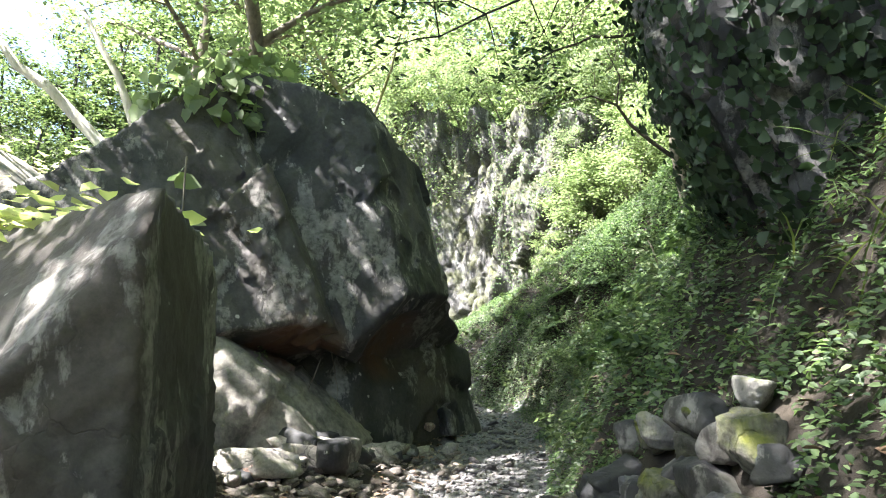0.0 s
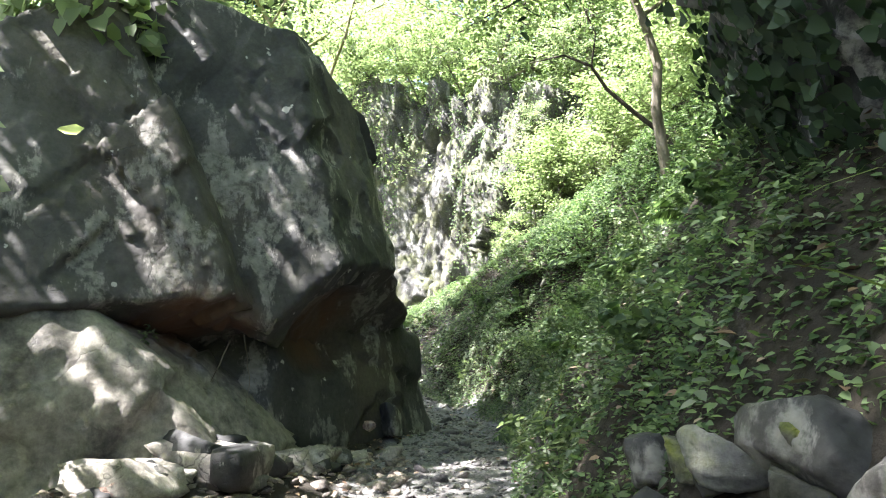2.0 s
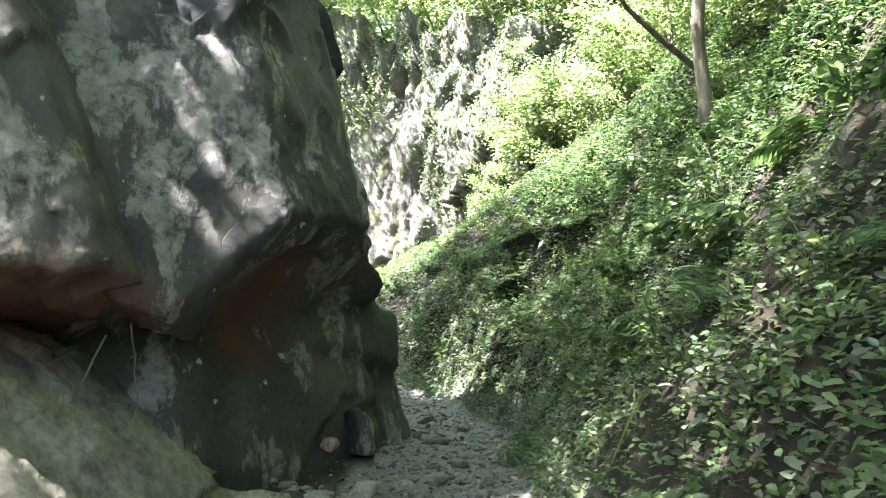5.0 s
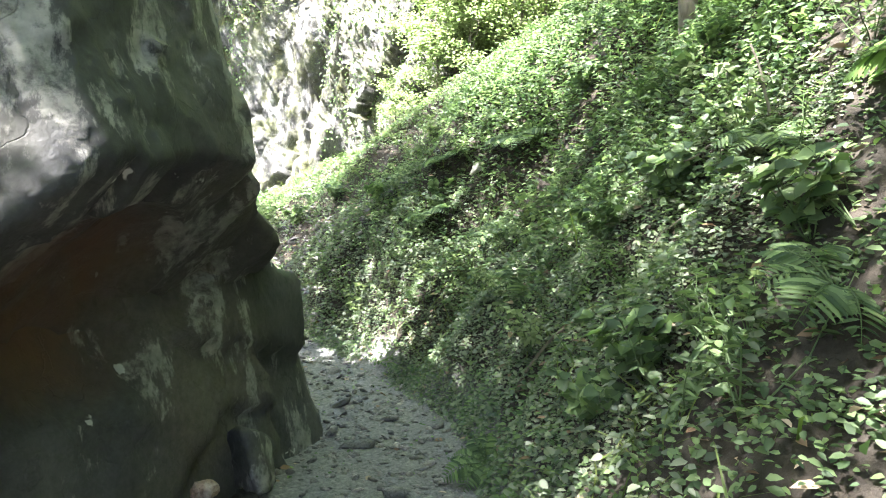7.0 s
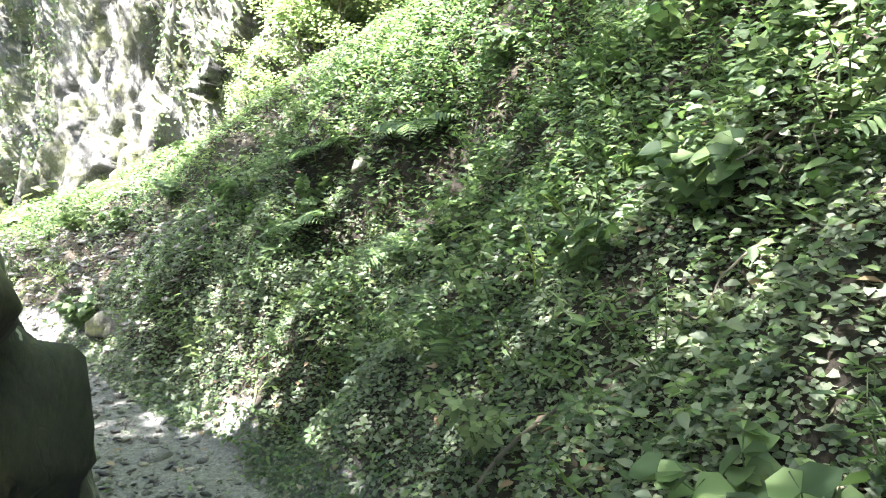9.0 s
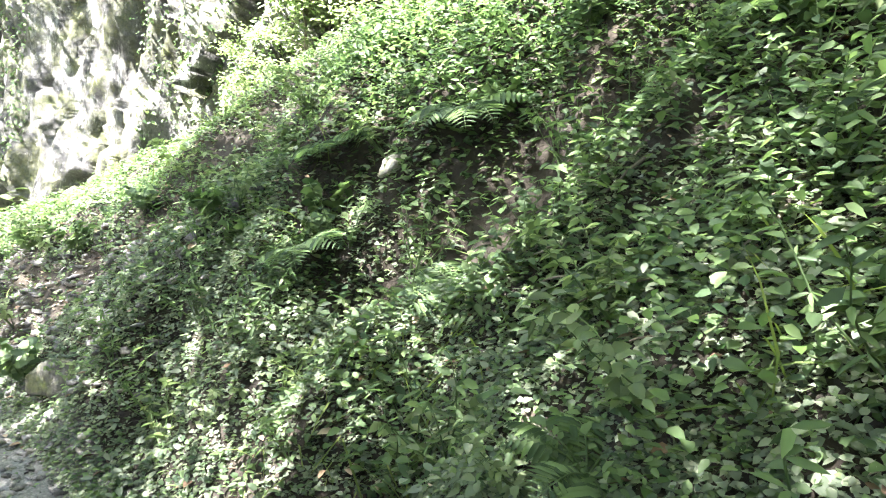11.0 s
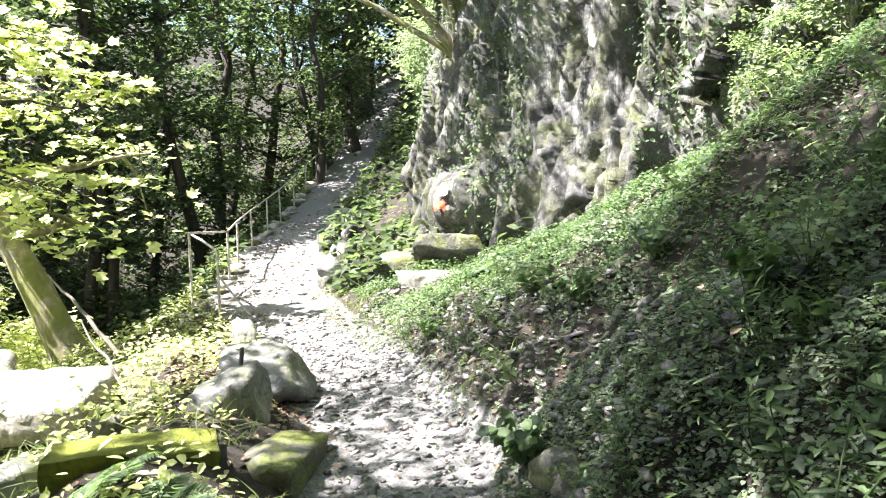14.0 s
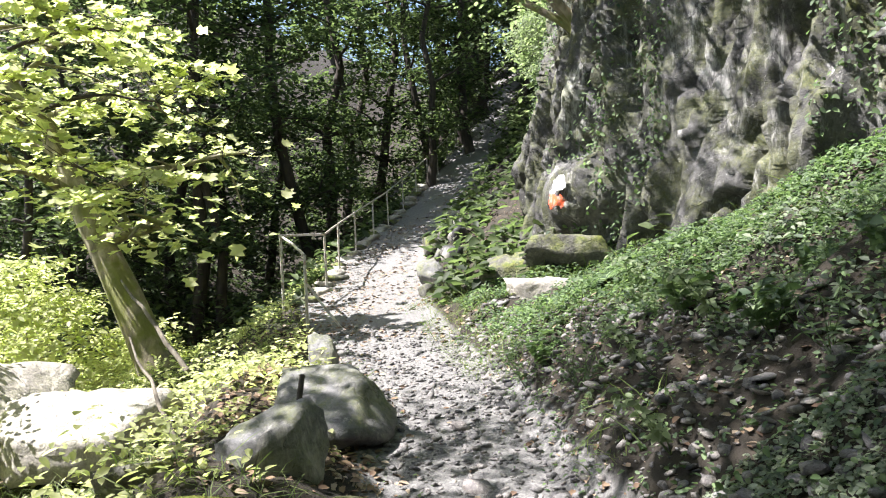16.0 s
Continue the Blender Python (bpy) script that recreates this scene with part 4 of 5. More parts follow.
# stones along the last stretch
for x, y, z, sx, sy, sz, seed, mat, turn, text in (
        (-2.62, 14.4, .4, .4, .34, .38, 21, STONE, 30, "blue-grey cracked stone block beside the path"),
        (-2.98, 15.5, .4, .55, .6, .42, 22, STONE, 60, "large pointed grey stone with lichen beside the path"),
        (-1.98, 13.95, .17, .36, .42, .26, 23, MOSSY, 10, "low mossy stone beside the path"),
        (-3.95, 16.7, .45, .2, .2, .32, 24, STONE, 15, "upright grey stone below the railing"),
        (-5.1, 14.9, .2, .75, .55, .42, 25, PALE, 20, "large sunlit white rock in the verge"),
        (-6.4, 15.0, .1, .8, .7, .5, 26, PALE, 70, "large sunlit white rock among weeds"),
        (-3.3, 14.15, .25, .36, .35, .27, 27, MOSSY, 40, "dark mossy stone in the verge"),
        (-3.5, 13.3, .2, .3, .25, .2, 28, STONE, 80, "grey stone half sunk in the verge"),
        (-2.7, 19.5, .72, .55, .4, .3, 29, PALE, 35, "pale rounded boulder below the cliff"),
        (-3.6, 20.5, .95, .6, .4, .42, 30, MOSSY, 5, "mossy rock ledge at the cliff's foot"),
        (-2.6, 20.3, 1.2, .7, .4, .35, 31, MOSSY, 25, "mossy rock ledge at the cliff's foot"),
        (-1.03, 14.3, .05, .2, .16, .1, 32, STONE, 0, "flat grey stone set in the path"),
        (.25, 13.6, .25, .24, .2, .2, 33, MOSSY, 30, "mossy stone in the bank's edge"),
        (.0, 13.9, .4, .28, .25, .22, 34, MOSSY, 60, "mossy stone in the bank's edge"),
        (-.2, 14.6, .35, .25, .3, .22, 35, STONE, 45, "grey stone in the bank's edge"),
        (-.75, 15.4, .35, .22, .2, .16, 36, MOSSY, 45, "mossy stone in the bank's edge"),
        (2.75, 13.1, 2.65, .3, .25, .18, 37, STONE, 45, "grey stone jutting from the upper bank"),
        (1.95, 12.6, 1.85, .14, .1, .09, 38, PALE, 45, "pale stone among the bank's plants")):
    rock("rock", (x, y, z), (sx, sy, sz), seed, mat, 4, turn, 0.2, text, "rock")
for k in range(26):
    q = np.random.default_rng(1300 + k)
    y = 20.4 + 0.55 * k
    x = float(np.interp(y, PATH_Y, PATH_X)) - 0.95 + q.normal(0, .04)
    rock("stone", (x, y, float(np.interp(y, PATH_Y, PATH_Z))), (.24, .3, .13), 1350 + k, PALE if k % 3 else MOSSY, 3, q.uniform(-20, 20), 0.2, "pale stone edging the walkway under the railing", "stone", "stones edging the walkway")
for k in range(24):
    q = np.random.default_rng(1500 + k)
    y = 20.8 + 0.6 * k
    x = float(np.interp(y, PATH_Y, PATH_X)) + q.uniform(1.05, 1.9)
    sz = q.uniform(.12, .3)
    rock("stone", (x, y), (sz, sz * 1.2, sz), 1550 + k, (MOSSY, STONE, ROCK)[k % 3], 3, q.uniform(0, 360), 0.2, "tumbled stone on the walkway's inner side", "stone", "stones beside the walkway")


def mossy_block():
    bm = bmesh.new()
    bmesh.ops.create_cube(bm, size=1)
    for v in bm.verts:
        v.co = Vector((v.co.x * 0.95, v.co.y * 0.36, v.co.z * 0.34))
    bmesh.ops.subdivide_edges(bm, edges=bm.edges[:], cuts=14, use_grid_fill=True)
    for v in bm.verts:
        v.co += Vector((noise.noise(v.co * 5) * .03, noise.noise(v.co * 5 + Vector((9, 0, 0))) * .03, noise.noise(v.co * 4 + Vector((0, 7, 0))) * .05))
    me = bpy.data.meshes.new("moss_block")
    bm.to_mesh(me)
    bm.free()
    me.materials.append(MOSS)
    me.polygons.foreach_set("use_smooth", np.ones(len(me.polygons), bool))
    ob = new("mossy_beam", me)
    ob.matrix_world = pose(-2.58, 13.42, .34, 4, 3, 38)
    tagged(ob, "squared timber beam thick with yellow-green moss", "beam")


def moss_material():
    m, t, b = nodes("thick_moss", 0.95)
    col = ramp(t, noise_at(t, 7, 8, 0.7), [(0.3, (0.05, 0.06, 0.01)), (0.5, (0.17, 0.19, 0.02)), (0.7, (0.28, 0.29, 0.05))])
    t.links.new(col, b.inputs["Base Color"])
    bump(t, b, noise_at(t, 60, 8, 0.7), 1.0, 0.03)
    return m


MOSS = moss_material()
mossy_block()

# gravel of the path
def gravel(name, n, box, keep, size, material, label, seed):
    rng = np.random.default_rng(seed)
    dirs, tris = sphere_dirs(1)
    x, y = rng.uniform(box[0], box[1], n), rng.uniform(box[2], box[3], n)
    ok = keep(x, y, rng)
    x, y = x[ok], y[ok]
    m = len(x)
    sz = size[0] + (size[1] - size[0]) * rng.random(m) ** 3
    sc = np.stack([rng.uniform(.8, 1.5, m), rng.uniform(.6, 1.1, m), rng.uniform(.25, .6, m)], 1) * sz[:, None]
    a = rng.uniform(0, 6.28, m)
    v = dirs[None] * rng.uniform(0.6, 1.1, (m, len(dirs), 1)) * sc[:, None]
    c, q = np.cos(a)[:, None], np.sin(a)[:, None]
    tx, ty = rng.normal(0, .25, (m, 1)), rng.normal(0, .25, (m, 1))
    v = np.stack([v[..., 0] * c - v[..., 1] * q, v[..., 0] * q + v[..., 1] * c, v[..., 2] + v[..., 0] * tx + v[..., 1] * ty], -1)
    v += np.stack([x, y, height(x, y) + sc[:, 2] * 0.2], 1)[:, None]
    F = (np.arange(m)[:, None, None] * len(dirs) + tris[None]).reshape(-1, 3)
    return tagged(solid(name, v.reshape(-1, 3), F, material, smooth=False), label, "gravel", kind="stuff")


def on_path(x, y, g):
    e = np.minimum(-beyond(x, y), -before(x, y))
    return g.random(len(x)) < np.clip(0.5 + e / 0.35, 0, 1)


gravel("gravel", 42000, (-5.5, 1.6, 5, 19), on_path, (0.008, 0.045), SHALE, "loose grey slate chips and pebbles on the path", 71)
gravel("path_stones", 1300, (-5.0, 1.6, 2, 18), on_path, (0.025, 0.1), SHALE, "larger flat grey stones lying in the path", 75)
gravel("gravel", 6000, (-.4, 2.0, -1, 5.2), on_path, (0.01, 0.05), SHALE, "loose grey chips on the lower path", 73)
gravel("rubble_chips", 2600, (-2.6, .3, 3.6, 8.2), lambda x, y, g: before(x, y) > -0.3, (0.015, 0.1), CHIPS, "pale broken stone chips below the boulder", 74)
gravel("scree", 16000, (-3.5, 2.5, 12.8, 19.5), lambda x, y, g: (beyond(x, y) > -0.1) & (beyond(x, y) < 1.3) & (g.random(len(x)) < .8), (0.012, 0.07), SHALE, "slate scree lying on the lower bank", 72)

# ---- handrail beside the walkway ----
def handrail():
    root = new("handrail")
    foot = at_ground(-5.69, 18.7)
    root.location = foot
    o = np.array(foot)
    tops = []
    ys = [19.8] + list(np.arange(21.3, 42, 1.75))
    spots = [(-5.69, 18.7, .36, 1.0), (-7.0, 19.8, .6, 1.0)] + [(float(np.interp(y, PATH_Y, PATH_X)) - .88, y, float(np.interp(y, PATH_Y, PATH_Z)), .95) for y in ys[1:]]
    for i, (x, y, z, h) in enumerate(spots):
        p = np.array((x, y, z))
        v, f = tube([p + (0, 0, -.25) - o, p + (0, 0, h * .5) - o, p + (0.01 * math.sin(i * 3), 0, h) - o], [.021] * 3, 8)
        solid("post", v, f, STEEL, root)
        tops.append(p + (0, 0, h) - o)
    solid("rail", *tube(tops[1:], [.019] * len(tops[1:]), 8), STEEL, root)
    solid("rail", *tube([tops[1], (tops[1] + tops[0]) / 2 + (0, 0, .02), tops[0]], [.02] * 3, 8), STEEL, root, "sloping end rail")
    p = np.array((-5.69, 18.7, .36)) - o
    solid("brace", *tube([p + (0, 0, .65), p + (.22, .1, .3), p + (.42, .2, 0)], [.017] * 3, 6), STEEL, root, "slanting rusty brace")
    tagged(root, "weathered thin steel handrail along the walkway's edge", "handrail")


handrail()
bar = solid("metal_bar", *tube([(-2.78, 14.75, .12), (-2.9, 15.0, .4), (-3.02, 15.25, .72)], [.02] * 3, 6), BARK_DARK)
tagged(bar, "dark rusty metal bar leaning on a stone", "metal bar")


def trail_mark():
    """Red and white paint on the cliff."""
    u0 = float(np.interp(2.41, -CLIFF_LINE[:6, 0], CLIFF_RUN[:6]))
    root = new("trail_mark")
    for name, mat, u1, u2, z1, z2 in (("red_stripe", RED, -.17, .17, 1.8, 2.03), ("white_stripe", WHITE, -.17, .17, 2.02, 2.26)):
        u, v = np.linspace(u0 + u1, u0 + u2, 14), np.linspace(z1, z2, 12)
        U, V = np.meshgrid(u, v)
        U = U + 0.03 * fbm(np.stack([V.ravel() * 9, U.ravel() * 3, V.ravel() * 0], 1), 2, 3).reshape(U.shape)
        q = cliff_face(U.ravel(), V.ravel() - np.interp(U.ravel(), [0, 8, 15, 40], [2.6, 1.6, 1.0, 4.5]))[0] + np.array((-.045, -.068, 0.004))
        i = np.arange(len(q)).reshape(12, 14)
        f = np.stack([i[:-1, :-1], i[1:, :-1], i[1:, 1:], i[:-1, 1:]], -1).reshape(-1, 4)
        mid = q[f].mean(1)
        f = f[(fbm(mid * 7, 3, 6) + 0.75 - 0.9 * np.hypot((np.arange(len(f)) % 13 - 6) / 6.5, (np.arange(len(f)) // 13 - 5) / 5.5)) > -0.05]
        solid(name, q, f, mat, root)
    tagged(root, "red and white trail marking painted on the cliff", "trail mark")


trail_mark()


# ---- single plants ----
def fern(seed, label):
    rng = np.random.default_rng(seed)
    root = new("fern")
    for i in range(9):
        a = i * 0.7 + rng.uniform(-.2, .2)
        ln = rng.uniform(.22, .36)
        t = np.linspace(0, 1, 16)
        d = np.array((math.cos(a), math.sin(a), 0))
        line = d[None] * (ln * t)[:, None] + np.array((0, 0, 1)) * (ln * (0.75 * t - 0.75 * t ** 2.2))[:, None]
        at = np.repeat(line[2:], 2, 0)
        side = np.cross(d, (0, 0, 1))
        w = np.tile(np.stack([side, -side]), (14, 1)) + d * 0.35
        size = np.repeat(ln * 0.34 * np.sin(np.pi * np.clip(t[2:] * 0.92 + 0.1, 0, 1)) ** 0.8 + .01, 2)
        fr = tagged(leaves("frond", at, w, np.tile((0, 0, 1.0), (28, 1)), size, "narrow", LEAF, root), kind="stuff")
        solid("stalk", *tube(line, np.linspace(.004, .001, 16), 4), LEAF, fr)
    return tagged(root, label, "fern")


def herb(seed, label, leaf, h=0.45, size=(0.05, 0.09), shape="ovate"):
    rng = np.random.default_rng(seed)
    root = new("wild_plant")
    for i in range(5):
        a = rng.uniform(0, 6.28)
        top = np.array((math.cos(a) * h * .5, math.sin(a) * h * .5, h * rng.uniform(.7, 1.1)))
        line = bent((0, 0, -.03), top, 0.1, 8, rng)
        st = solid("stem", *tube(line, np.linspace(.004, .0015, 8), 4), LEAF, root)
        at = np.repeat(line[2:], 3, 0)
        w, up = tilted(len(at), rng, .3)
        tagged(leaves("foliage", at, w, up + np.array((-.3, -.2, 0)), rng.uniform(*size, len(at)), shape, leaf, st), kind="stuff")
    return tagged(root, label, "plant")


ferns = fern(51, "green fern with arching fronds on the bank")
ferns.matrix_world = pose(*at_ground(1.35, 12.5, .05), 0, -25, 20)
for x, y, r_ in ((2.35, 8.35, 40), (1.75, 10.2, 120), (1.95, 11.7, 75), (1.6, 12.9, 10), (2.5, 9.6, 200), (1.9, 7.3, 90), (2.6, 7.7, 300), (1.0, 14.6, 150), (2.2, 12.2, 33), (.6, 16.2, 80), (-1.6, 18.3, 20), (2.1, 6.2, 10), (1.25, 9.1, 66), (2.9, 10.6, 66), (-2.2, 12.9, 20), (-1.75, 12.6, 80)):
    copy_thing(ferns, pose(*at_ground(x, y, .03), 0, -25, r_) @ Matrix.Scale(rg.uniform(.7, 1.15), 4))["group"] = "ferns on the bank"
ferns["group"] = "ferns on the bank"
herbs = [herb(61, "upright yellow-green leafy plant on the bank", LEAF_TREE, .42, (.035, .07)), herb(62, "dark green leafy plant on the bank", LEAF, .45, (0.04, 0.08), "narrow"), herb(63, "broad-leaved plant sprouting from the bank", LEAF, .3, (.05, .085), "round")]
for i, hb in enumerate(herbs):
    hb.matrix_world = pose(*at_ground(1.9 + .2 * i, 10.1 - .5 * i), 0, -25, 0)
    hb["group"] = "plants on the bank"
for k in range(150):
    y = rg.uniform(5.0, 13.5) if k < 120 else rg.uniform(13, 18)
    s_ = rg.uniform(.25, 2.3)
    x = float(np.interp(y, PATH_Y, PATH_X)) + HALF + s_
    copy_thing(herbs[(0, 1, 0, 1, 2)[k % 5]], pose(*at_ground(x, y), 0, -22, rg.uniform(0, 360)) @ Matrix.Scale(rg.uniform(.6, 1.1), 4))


def hanging_vine():
    rng = np.random.default_rng(77)
    root = new("vine")
    line = bent((-.95, 4.25, 2.2), (-.78, 4.0, .4), 0.02, 12, rng)
    solid("stem", *tube(line, np.linspace(.006, .002, 12), 5), BARK, root)
    at = np.repeat(line[1:], 2, 0) + rng.normal(0, .05, (22, 3))
    w, up = tilted(22, rng, .2)
    w[:, 0] += .5
    leaves("foliage", at, w, up + np.array((.3, -1.0, 0)), rng.uniform(.1, .16, 22), "round", LEAF_TREE, root)
    tagged(root, "thin vine with round bright green leaves", "vine")


hanging_vine()


def bough(a, b, n, size, seed, label, leaf, shape="ovate", flat=0.6):
    rng = np.random.default_rng(seed)
    root = new("bough")
    line = bent(a, b, 0.06, 10, rng)
    tubes, ends = [tube(line, np.linspace(.03, .006, 10), 6)], []
    for i in range(14):
        p = line[3 + i % 7]
        e = p + rng.normal(0, 1, 3) * np.array((.4, .35, .25))
        tubes.append(tube(bent(p, e, .05, 4, rng), np.linspace(.008, .002, 4), 4))
        ends.append(e)
    tagged(solid("limb", *joined(tubes), BARK_DARK, root), kind="stuff")
    tagged(crown_leaves(ends, rng, n, .38, size, shape, leaf, root, flat, "foliage"), kind="stuff")
    return tagged(root, label, "bough")


# the first bough's backlit shade is put into its leaf colour
bough((3.3, 5.8, 4.4), (.35, 5.4, 3.35), 38, (.05, .09), 91, "leafy bough hanging over the path, shade put into its leaf colour", LEAF_DARK_SHADED)
bough((3.0, 10.6, 5.6), (.6, 10.8, 5.0), 45, (.06, .1), 92, "bright leafy bough reaching over the path", LEAF_TREE)

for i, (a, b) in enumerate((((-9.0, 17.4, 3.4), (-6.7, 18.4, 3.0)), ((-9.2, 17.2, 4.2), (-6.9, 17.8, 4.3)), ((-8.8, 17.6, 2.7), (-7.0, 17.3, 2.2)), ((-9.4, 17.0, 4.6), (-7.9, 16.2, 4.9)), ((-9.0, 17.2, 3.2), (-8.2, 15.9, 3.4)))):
    bough(a, b, 16, (.12, .22), 95 + i, "broad-leaved maple bough with sunlight put into its leaf colour", LEAF_SUNLIT, "lobed", .3)


def stick(name, a, b, r, seed, label, material=BARK):
    rng = np.random.default_rng(seed)
    ob = solid(name, *tube(bent(a, b, .03, 9, rng, .05), np.linspace(r, r * .4, 9), 6), material)
    return tagged(ob, label, "stick")


stick("stick", (1.55, 11.45, .45), (1.62, 11.55, 1.0), .008, 1, "thin pale upright stick on the bank")
stick("stick", (1.45, 9.5, .3), (2.05, 9.1, 1.05), .012, 2, "long thin dead branch lying on the bank")
stick("branch", (2.45, 8.5, 1.7), (2.3, 8.45, 2.25), .012, 3, "bleached dead twig in the bank")
stick("branch", (-5.6, 16.6, .3), (-6.9, 16.9, 1.2), .03, 4, "bleached dead branch among the weeds")
stick("dead_limb", (-3.6, 9.2, 2.7), (-6.2, 8.8, 5.6), .12, 7, "pale bleached dead limb leaning on the boulder", BLEACHED)
stick("dead_limb", (-3.8, 9.8, 3.0), (-5.3, 9.6, 5.9), .09, 8, "pale bleached dead limb leaning on the boulder", BLEACHED)
stick("branch", (-3.9, 14.9, .3), (-4.8, 15.3, .9), .02, 5, "bleached dead branch among the weeds")
arch = [(3.6, 12.0, 3.9), (3.1, 11.95, 4.28), (2.72, 11.94, 4.62), (2.5, 11.9, 4.95), (2.1, 11.9, 5.12), (1.6, 11.9, 5.0)]
tagged(solid("branch", *tube(arch, [.04, .036, .03, .024, .016, .008], 7), BARK_DARK), "dark arching branch leaning from the bank", "branch")
tagged(solid("branch", *tube([arch[3], (2.55, 11.8, 5.4), (2.3, 11.7, 5.9)], [.016, .012, .006], 6), BARK_DARK), "thin dark side branch rising above the bank", "branch")

# ---- undergrowth ----
def bank_keep(x, y, n, g):
    d = beyond(x, y)
    thin = np.interp(y, [12.6, 14], [1, 0.22]) + np.clip(d - 0.9, 0, 1)
    return (d > 0.02) & (n > -0.32) & (g.random(len(x)) < thin)


cover("bank_plants", 270000, (-3.5, 5.5, 4.2, 19), bank_keep, (0.018, 0.05), "ovate", LEAF, "low leafy green plants covering the earth bank", "undergrowth", 1, (0.0, 0.12))
cover("pale_plants", 66000, (-3.5, 4.5, 4.0, 17), lambda x, y, n, g: (beyond(x, y) > np.interp(y, [12.5, 14], [.05, .9])) & (n > 0.05), (0.025, 0.065), "ovate", LEAF_PALE, "pale green leafy plants on the bank", "undergrowth", 2, (0.02, 0.2))
cover("tall_bank_plants", 22000, (1.3, 4.5, 4.4, 12), lambda x, y, n, g: (beyond(x, y) > 0.45) & (n > 0.0), (0.03, 0.065), "ovate", LEAF, "taller narrow-leaved plants on the upper bank", "undergrowth", 3, (0.08, 0.42), patch=0.9)
cover("bank_grass", 30000, (-4, 4.5, 3.0, 20), lambda x, y, n, g: (beyond(x, y) > 0.1) & (n > 0.1), (0.12, 0.34), "blade", GRASS, "long drooping grass on the bank", "grass", 4, (0.0, 0.05), (0, 0), 1.2, 0.6, 0.8)
cover("leaf_litter", 34000, (-9, 5, 0, 26), lambda x, y, n, g: (g.random(len(x)) < np.where(abs(beyond(x, y) + .5) < .5, .12, 1)) & (n > -0.25), (0.03, 0.075), "ovate", LITTER, "dry brown leaves on the ground", "leaf litter", 5, (0.0, 0.025), (0, 0), 0.15)
cover("valley_plants", 70000, (-14, -1.5, 12, 24), lambda x, y, n, g: (before(x, y) > 0.35) & (n > -0.1) & (np.hypot(x + 2.5, y - 13.3) > 0.42) & (np.hypot(x + 2.7, y - 14.4) > 0.35), (0.03, 0.09), "ovate", LEAF_SUNLIT, "weeds and brambles beside the path, sunlight put into their colour", "undergrowth", 6, (0.0, 0.35), (0, 0))
cover("path_weeds", 9000, (-8, 2, 9, 24), lambda x, y, n, g: (abs(beyond(x, y) + .1) < .25) | (abs(before(x, y) + .1) < .25), (0.015, 0.04), "ovate", LEAF, "small green weeds along the path's edge", "undergrowth", 7, (0.0, 0.03), (0, 0))
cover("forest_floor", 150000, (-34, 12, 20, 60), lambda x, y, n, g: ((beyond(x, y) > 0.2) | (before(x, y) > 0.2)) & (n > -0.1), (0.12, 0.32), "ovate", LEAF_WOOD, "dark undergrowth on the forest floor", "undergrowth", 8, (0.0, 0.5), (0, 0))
cover("creeping_plants", 150000, (-.5, 2.6, 8.0, 14.5), lambda x, y, n, g: (beyond(x, y) > -0.02) & (beyond(x, y) < 1.5) & (n > -0.3), (0.012, 0.03), "round", LEAF_PALE, "dense carpet of tiny round-leaved plants on the lower bank", "undergrowth", 9, (0.0, 0.06))
cover("verge_grass", 14000, (-5.0, -.5, 17.0, 21.5), lambda x, y, n, g: (beyond(x, y) > -0.25) & (beyond(x, y) < 2.6) & (n > -0.15), (0.08, 0.2), "blade", GRASS, "bright green grass on the verge below the cliff", "grass", 10, (0.0, 0.03), (0, 0), 1.2, 0.5)
cover("valley_grass", 26000, (-8, -1.6, 12, 19), lambda x, y, n, g: (before(x, y) > 0.15) & (n > -0.12) & (np.hypot(x + 2.5, y - 13.3) > 0.42) & (np.hypot(x + 2.7, y - 14.4) > 0.35), (0.1, 0.3), "blade", GRASS, "sunlit grass and weeds beside the path", "grass", 11, (0.0, 0.03), (0, 0), 1.2, 0.5)
cover("slope_litter", 9000, (-6.8, -2.0, 14.5, 18.6), lambda x, y, n, g: (before(x, y) > 0.05) & (before(x, y) < 1.4), (0.04, 0.085), "ovate", LITTER, "brown leaf litter on the slope below the handrail", "leaf litter", 19, (0.0, 0.03), (0, 0), 0.15)
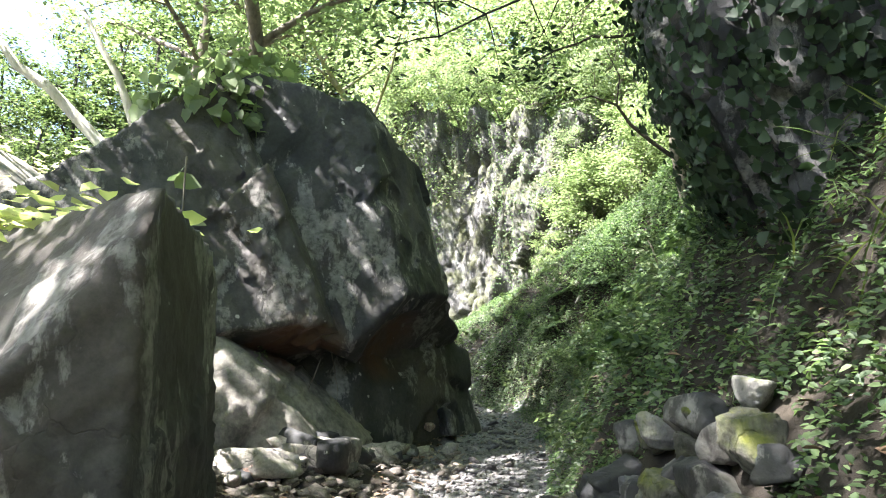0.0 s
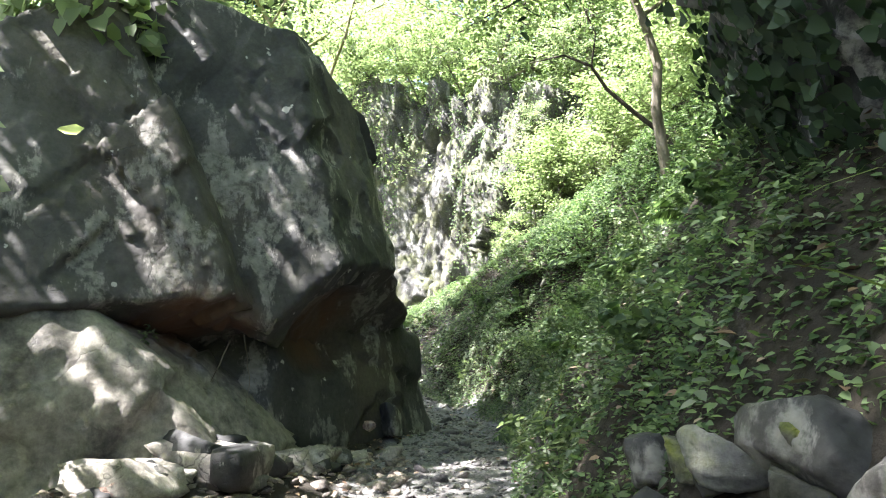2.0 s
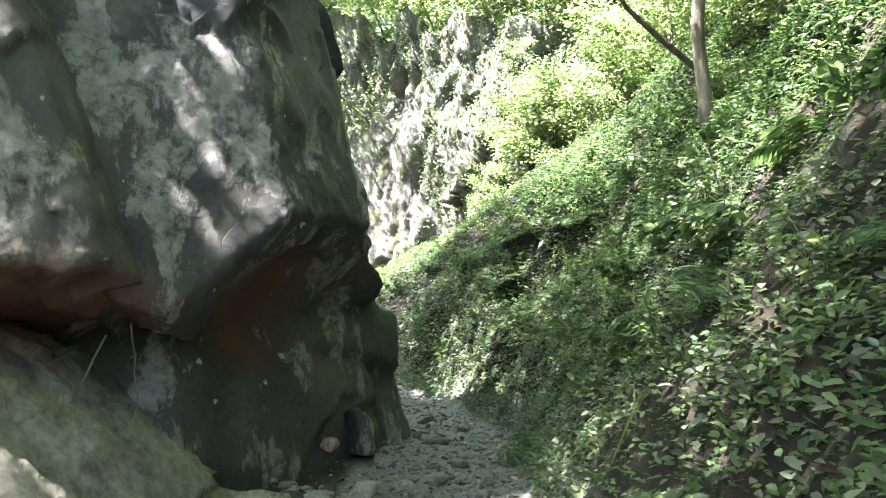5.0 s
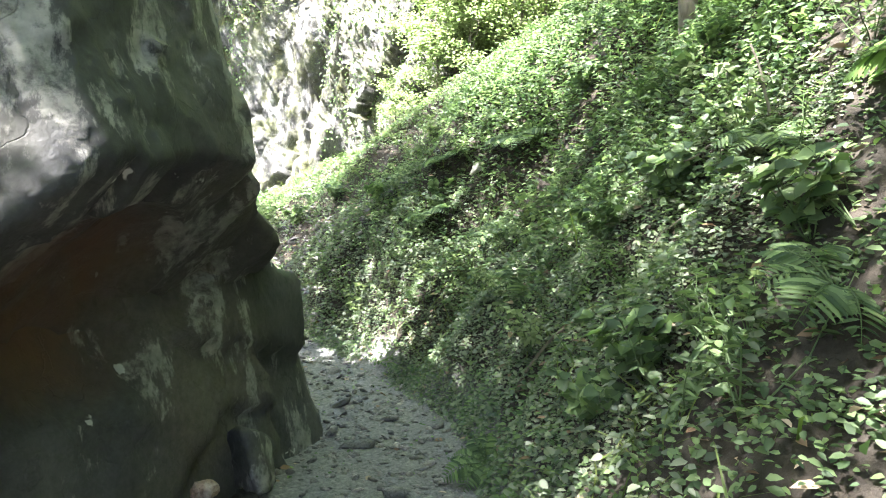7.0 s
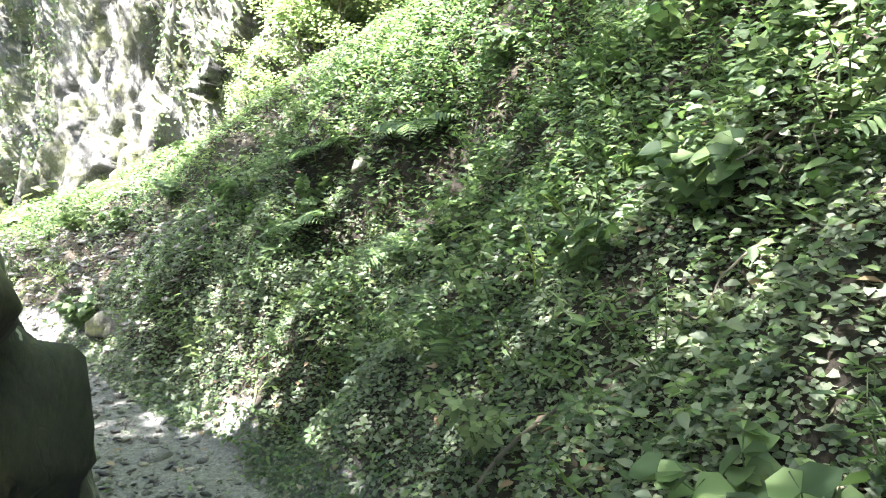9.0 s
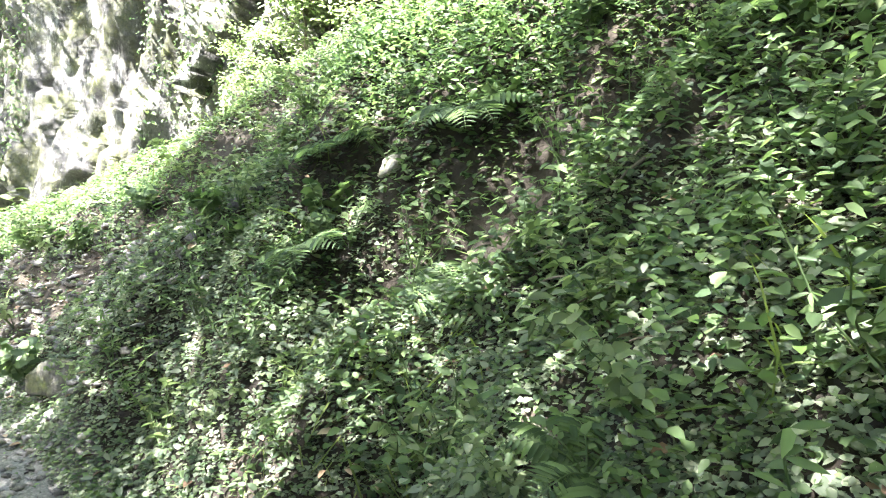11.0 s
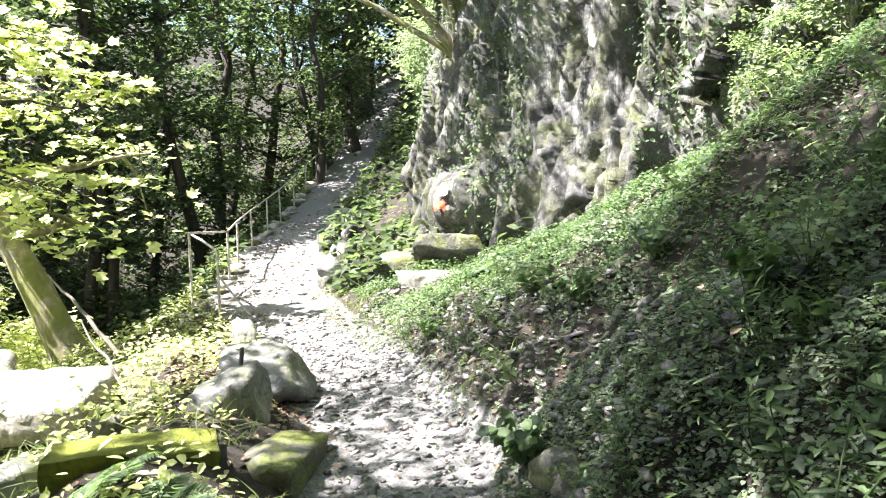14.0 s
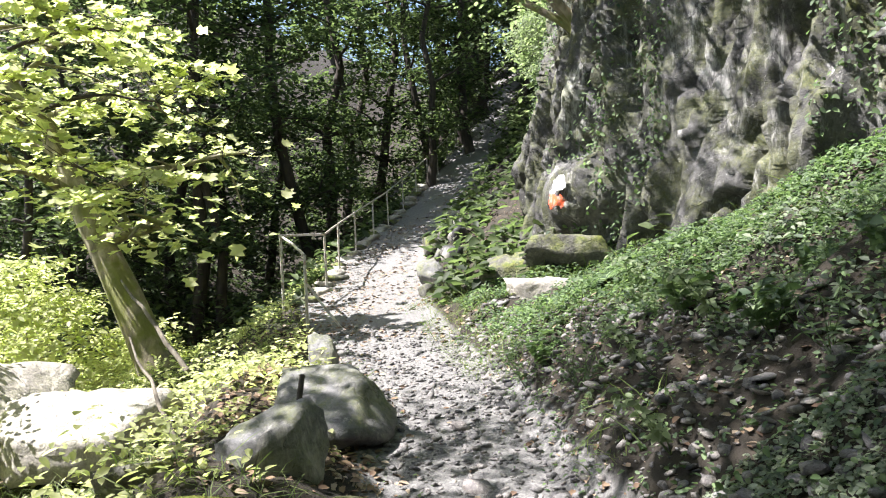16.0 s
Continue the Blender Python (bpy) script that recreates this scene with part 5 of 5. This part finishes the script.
cover("walkway_litter", 13000, (-12, -3, 18.5, 34), lambda x, y, n, g: (beyond(x, y) < 0.4) & (before(x, y) < 0.3) & (n > -0.2), (0.04, 0.09), "ovate", LITTER, "dry leaves scattered on the walkway", "leaf litter", 12, (0.0, 0.02), (0, 0), 0.15)
cover("ground_ivy", 52000, (.8, 4.5, 0.5, 4.9), lambda x, y, n, g: (beyond(x, y) > 0.15) & (n > -0.25), (0.02, 0.045), "ovate", LEAF, "green ivy creeping over the shaded bank", "ivy", 13, (0.0, 0.1))
cover("hanging_grass", 1500, (1.4, 3.6, 3.4, 6.2), lambda x, y, n, g: (beyond(x, y) > 0.5) & (n > 0.0), (0.15, 0.34), "blade", LEAF, "long hanging grass on the shaded bank", "grass", 14, (0.0, 0.05), (0, 0), 1.2, 0.9, 0.9)
cover("cliff_foot_plants", 60000, (-4.2, 3.0, 16.5, 22.5), lambda x, y, n, g: (beyond(x, y) > 0.5) & (n > -0.25), (0.025, 0.07), "ovate", LEAF, "leafy plants along the cliff's foot", "undergrowth", 17, (0.0, 0.14))
# small growth on the great boulder
copy_thing(herbs[0], pose(-1.38, 6.8, .9, 35, 0, 20) @ Matrix.Scale(.5, 4))
stick("twig", (-.98, 7.12, 1.0), (-1.12, 6.75, .15), .006, 31, "thin pale root hanging on the boulder")
stick("twig", (-.9, 7.2, 1.05), (-.8, 7.0, .5), .005, 32, "thin pale root hanging on the boulder")
cover("upper_bank_plants", 42000, (1.7, 4.6, 8.5, 14.5), lambda x, y, n, g: (beyond(x, y) > 1.0) & (n > -0.25), (0.03, 0.07), "ovate", LEAF, "dense leafy plants on the upper bank", "undergrowth", 18, (0.02, 0.3))
for k in range(22):
    q = np.random.default_rng(2200 + k)
    x, y = q.uniform(1.9, 2.6), q.uniform(8.8, 11.6)
    z = float(height(x, y)[0])
    stick("root", (x, y, z + .02), (x - q.uniform(.05, .3), y + q.normal(0, .2), z - q.uniform(.1, .35) + .12), q.uniform(.004, .009), 2300 + k, "thin dry brown root hanging from the bank")["group"] = "roots on the bank"
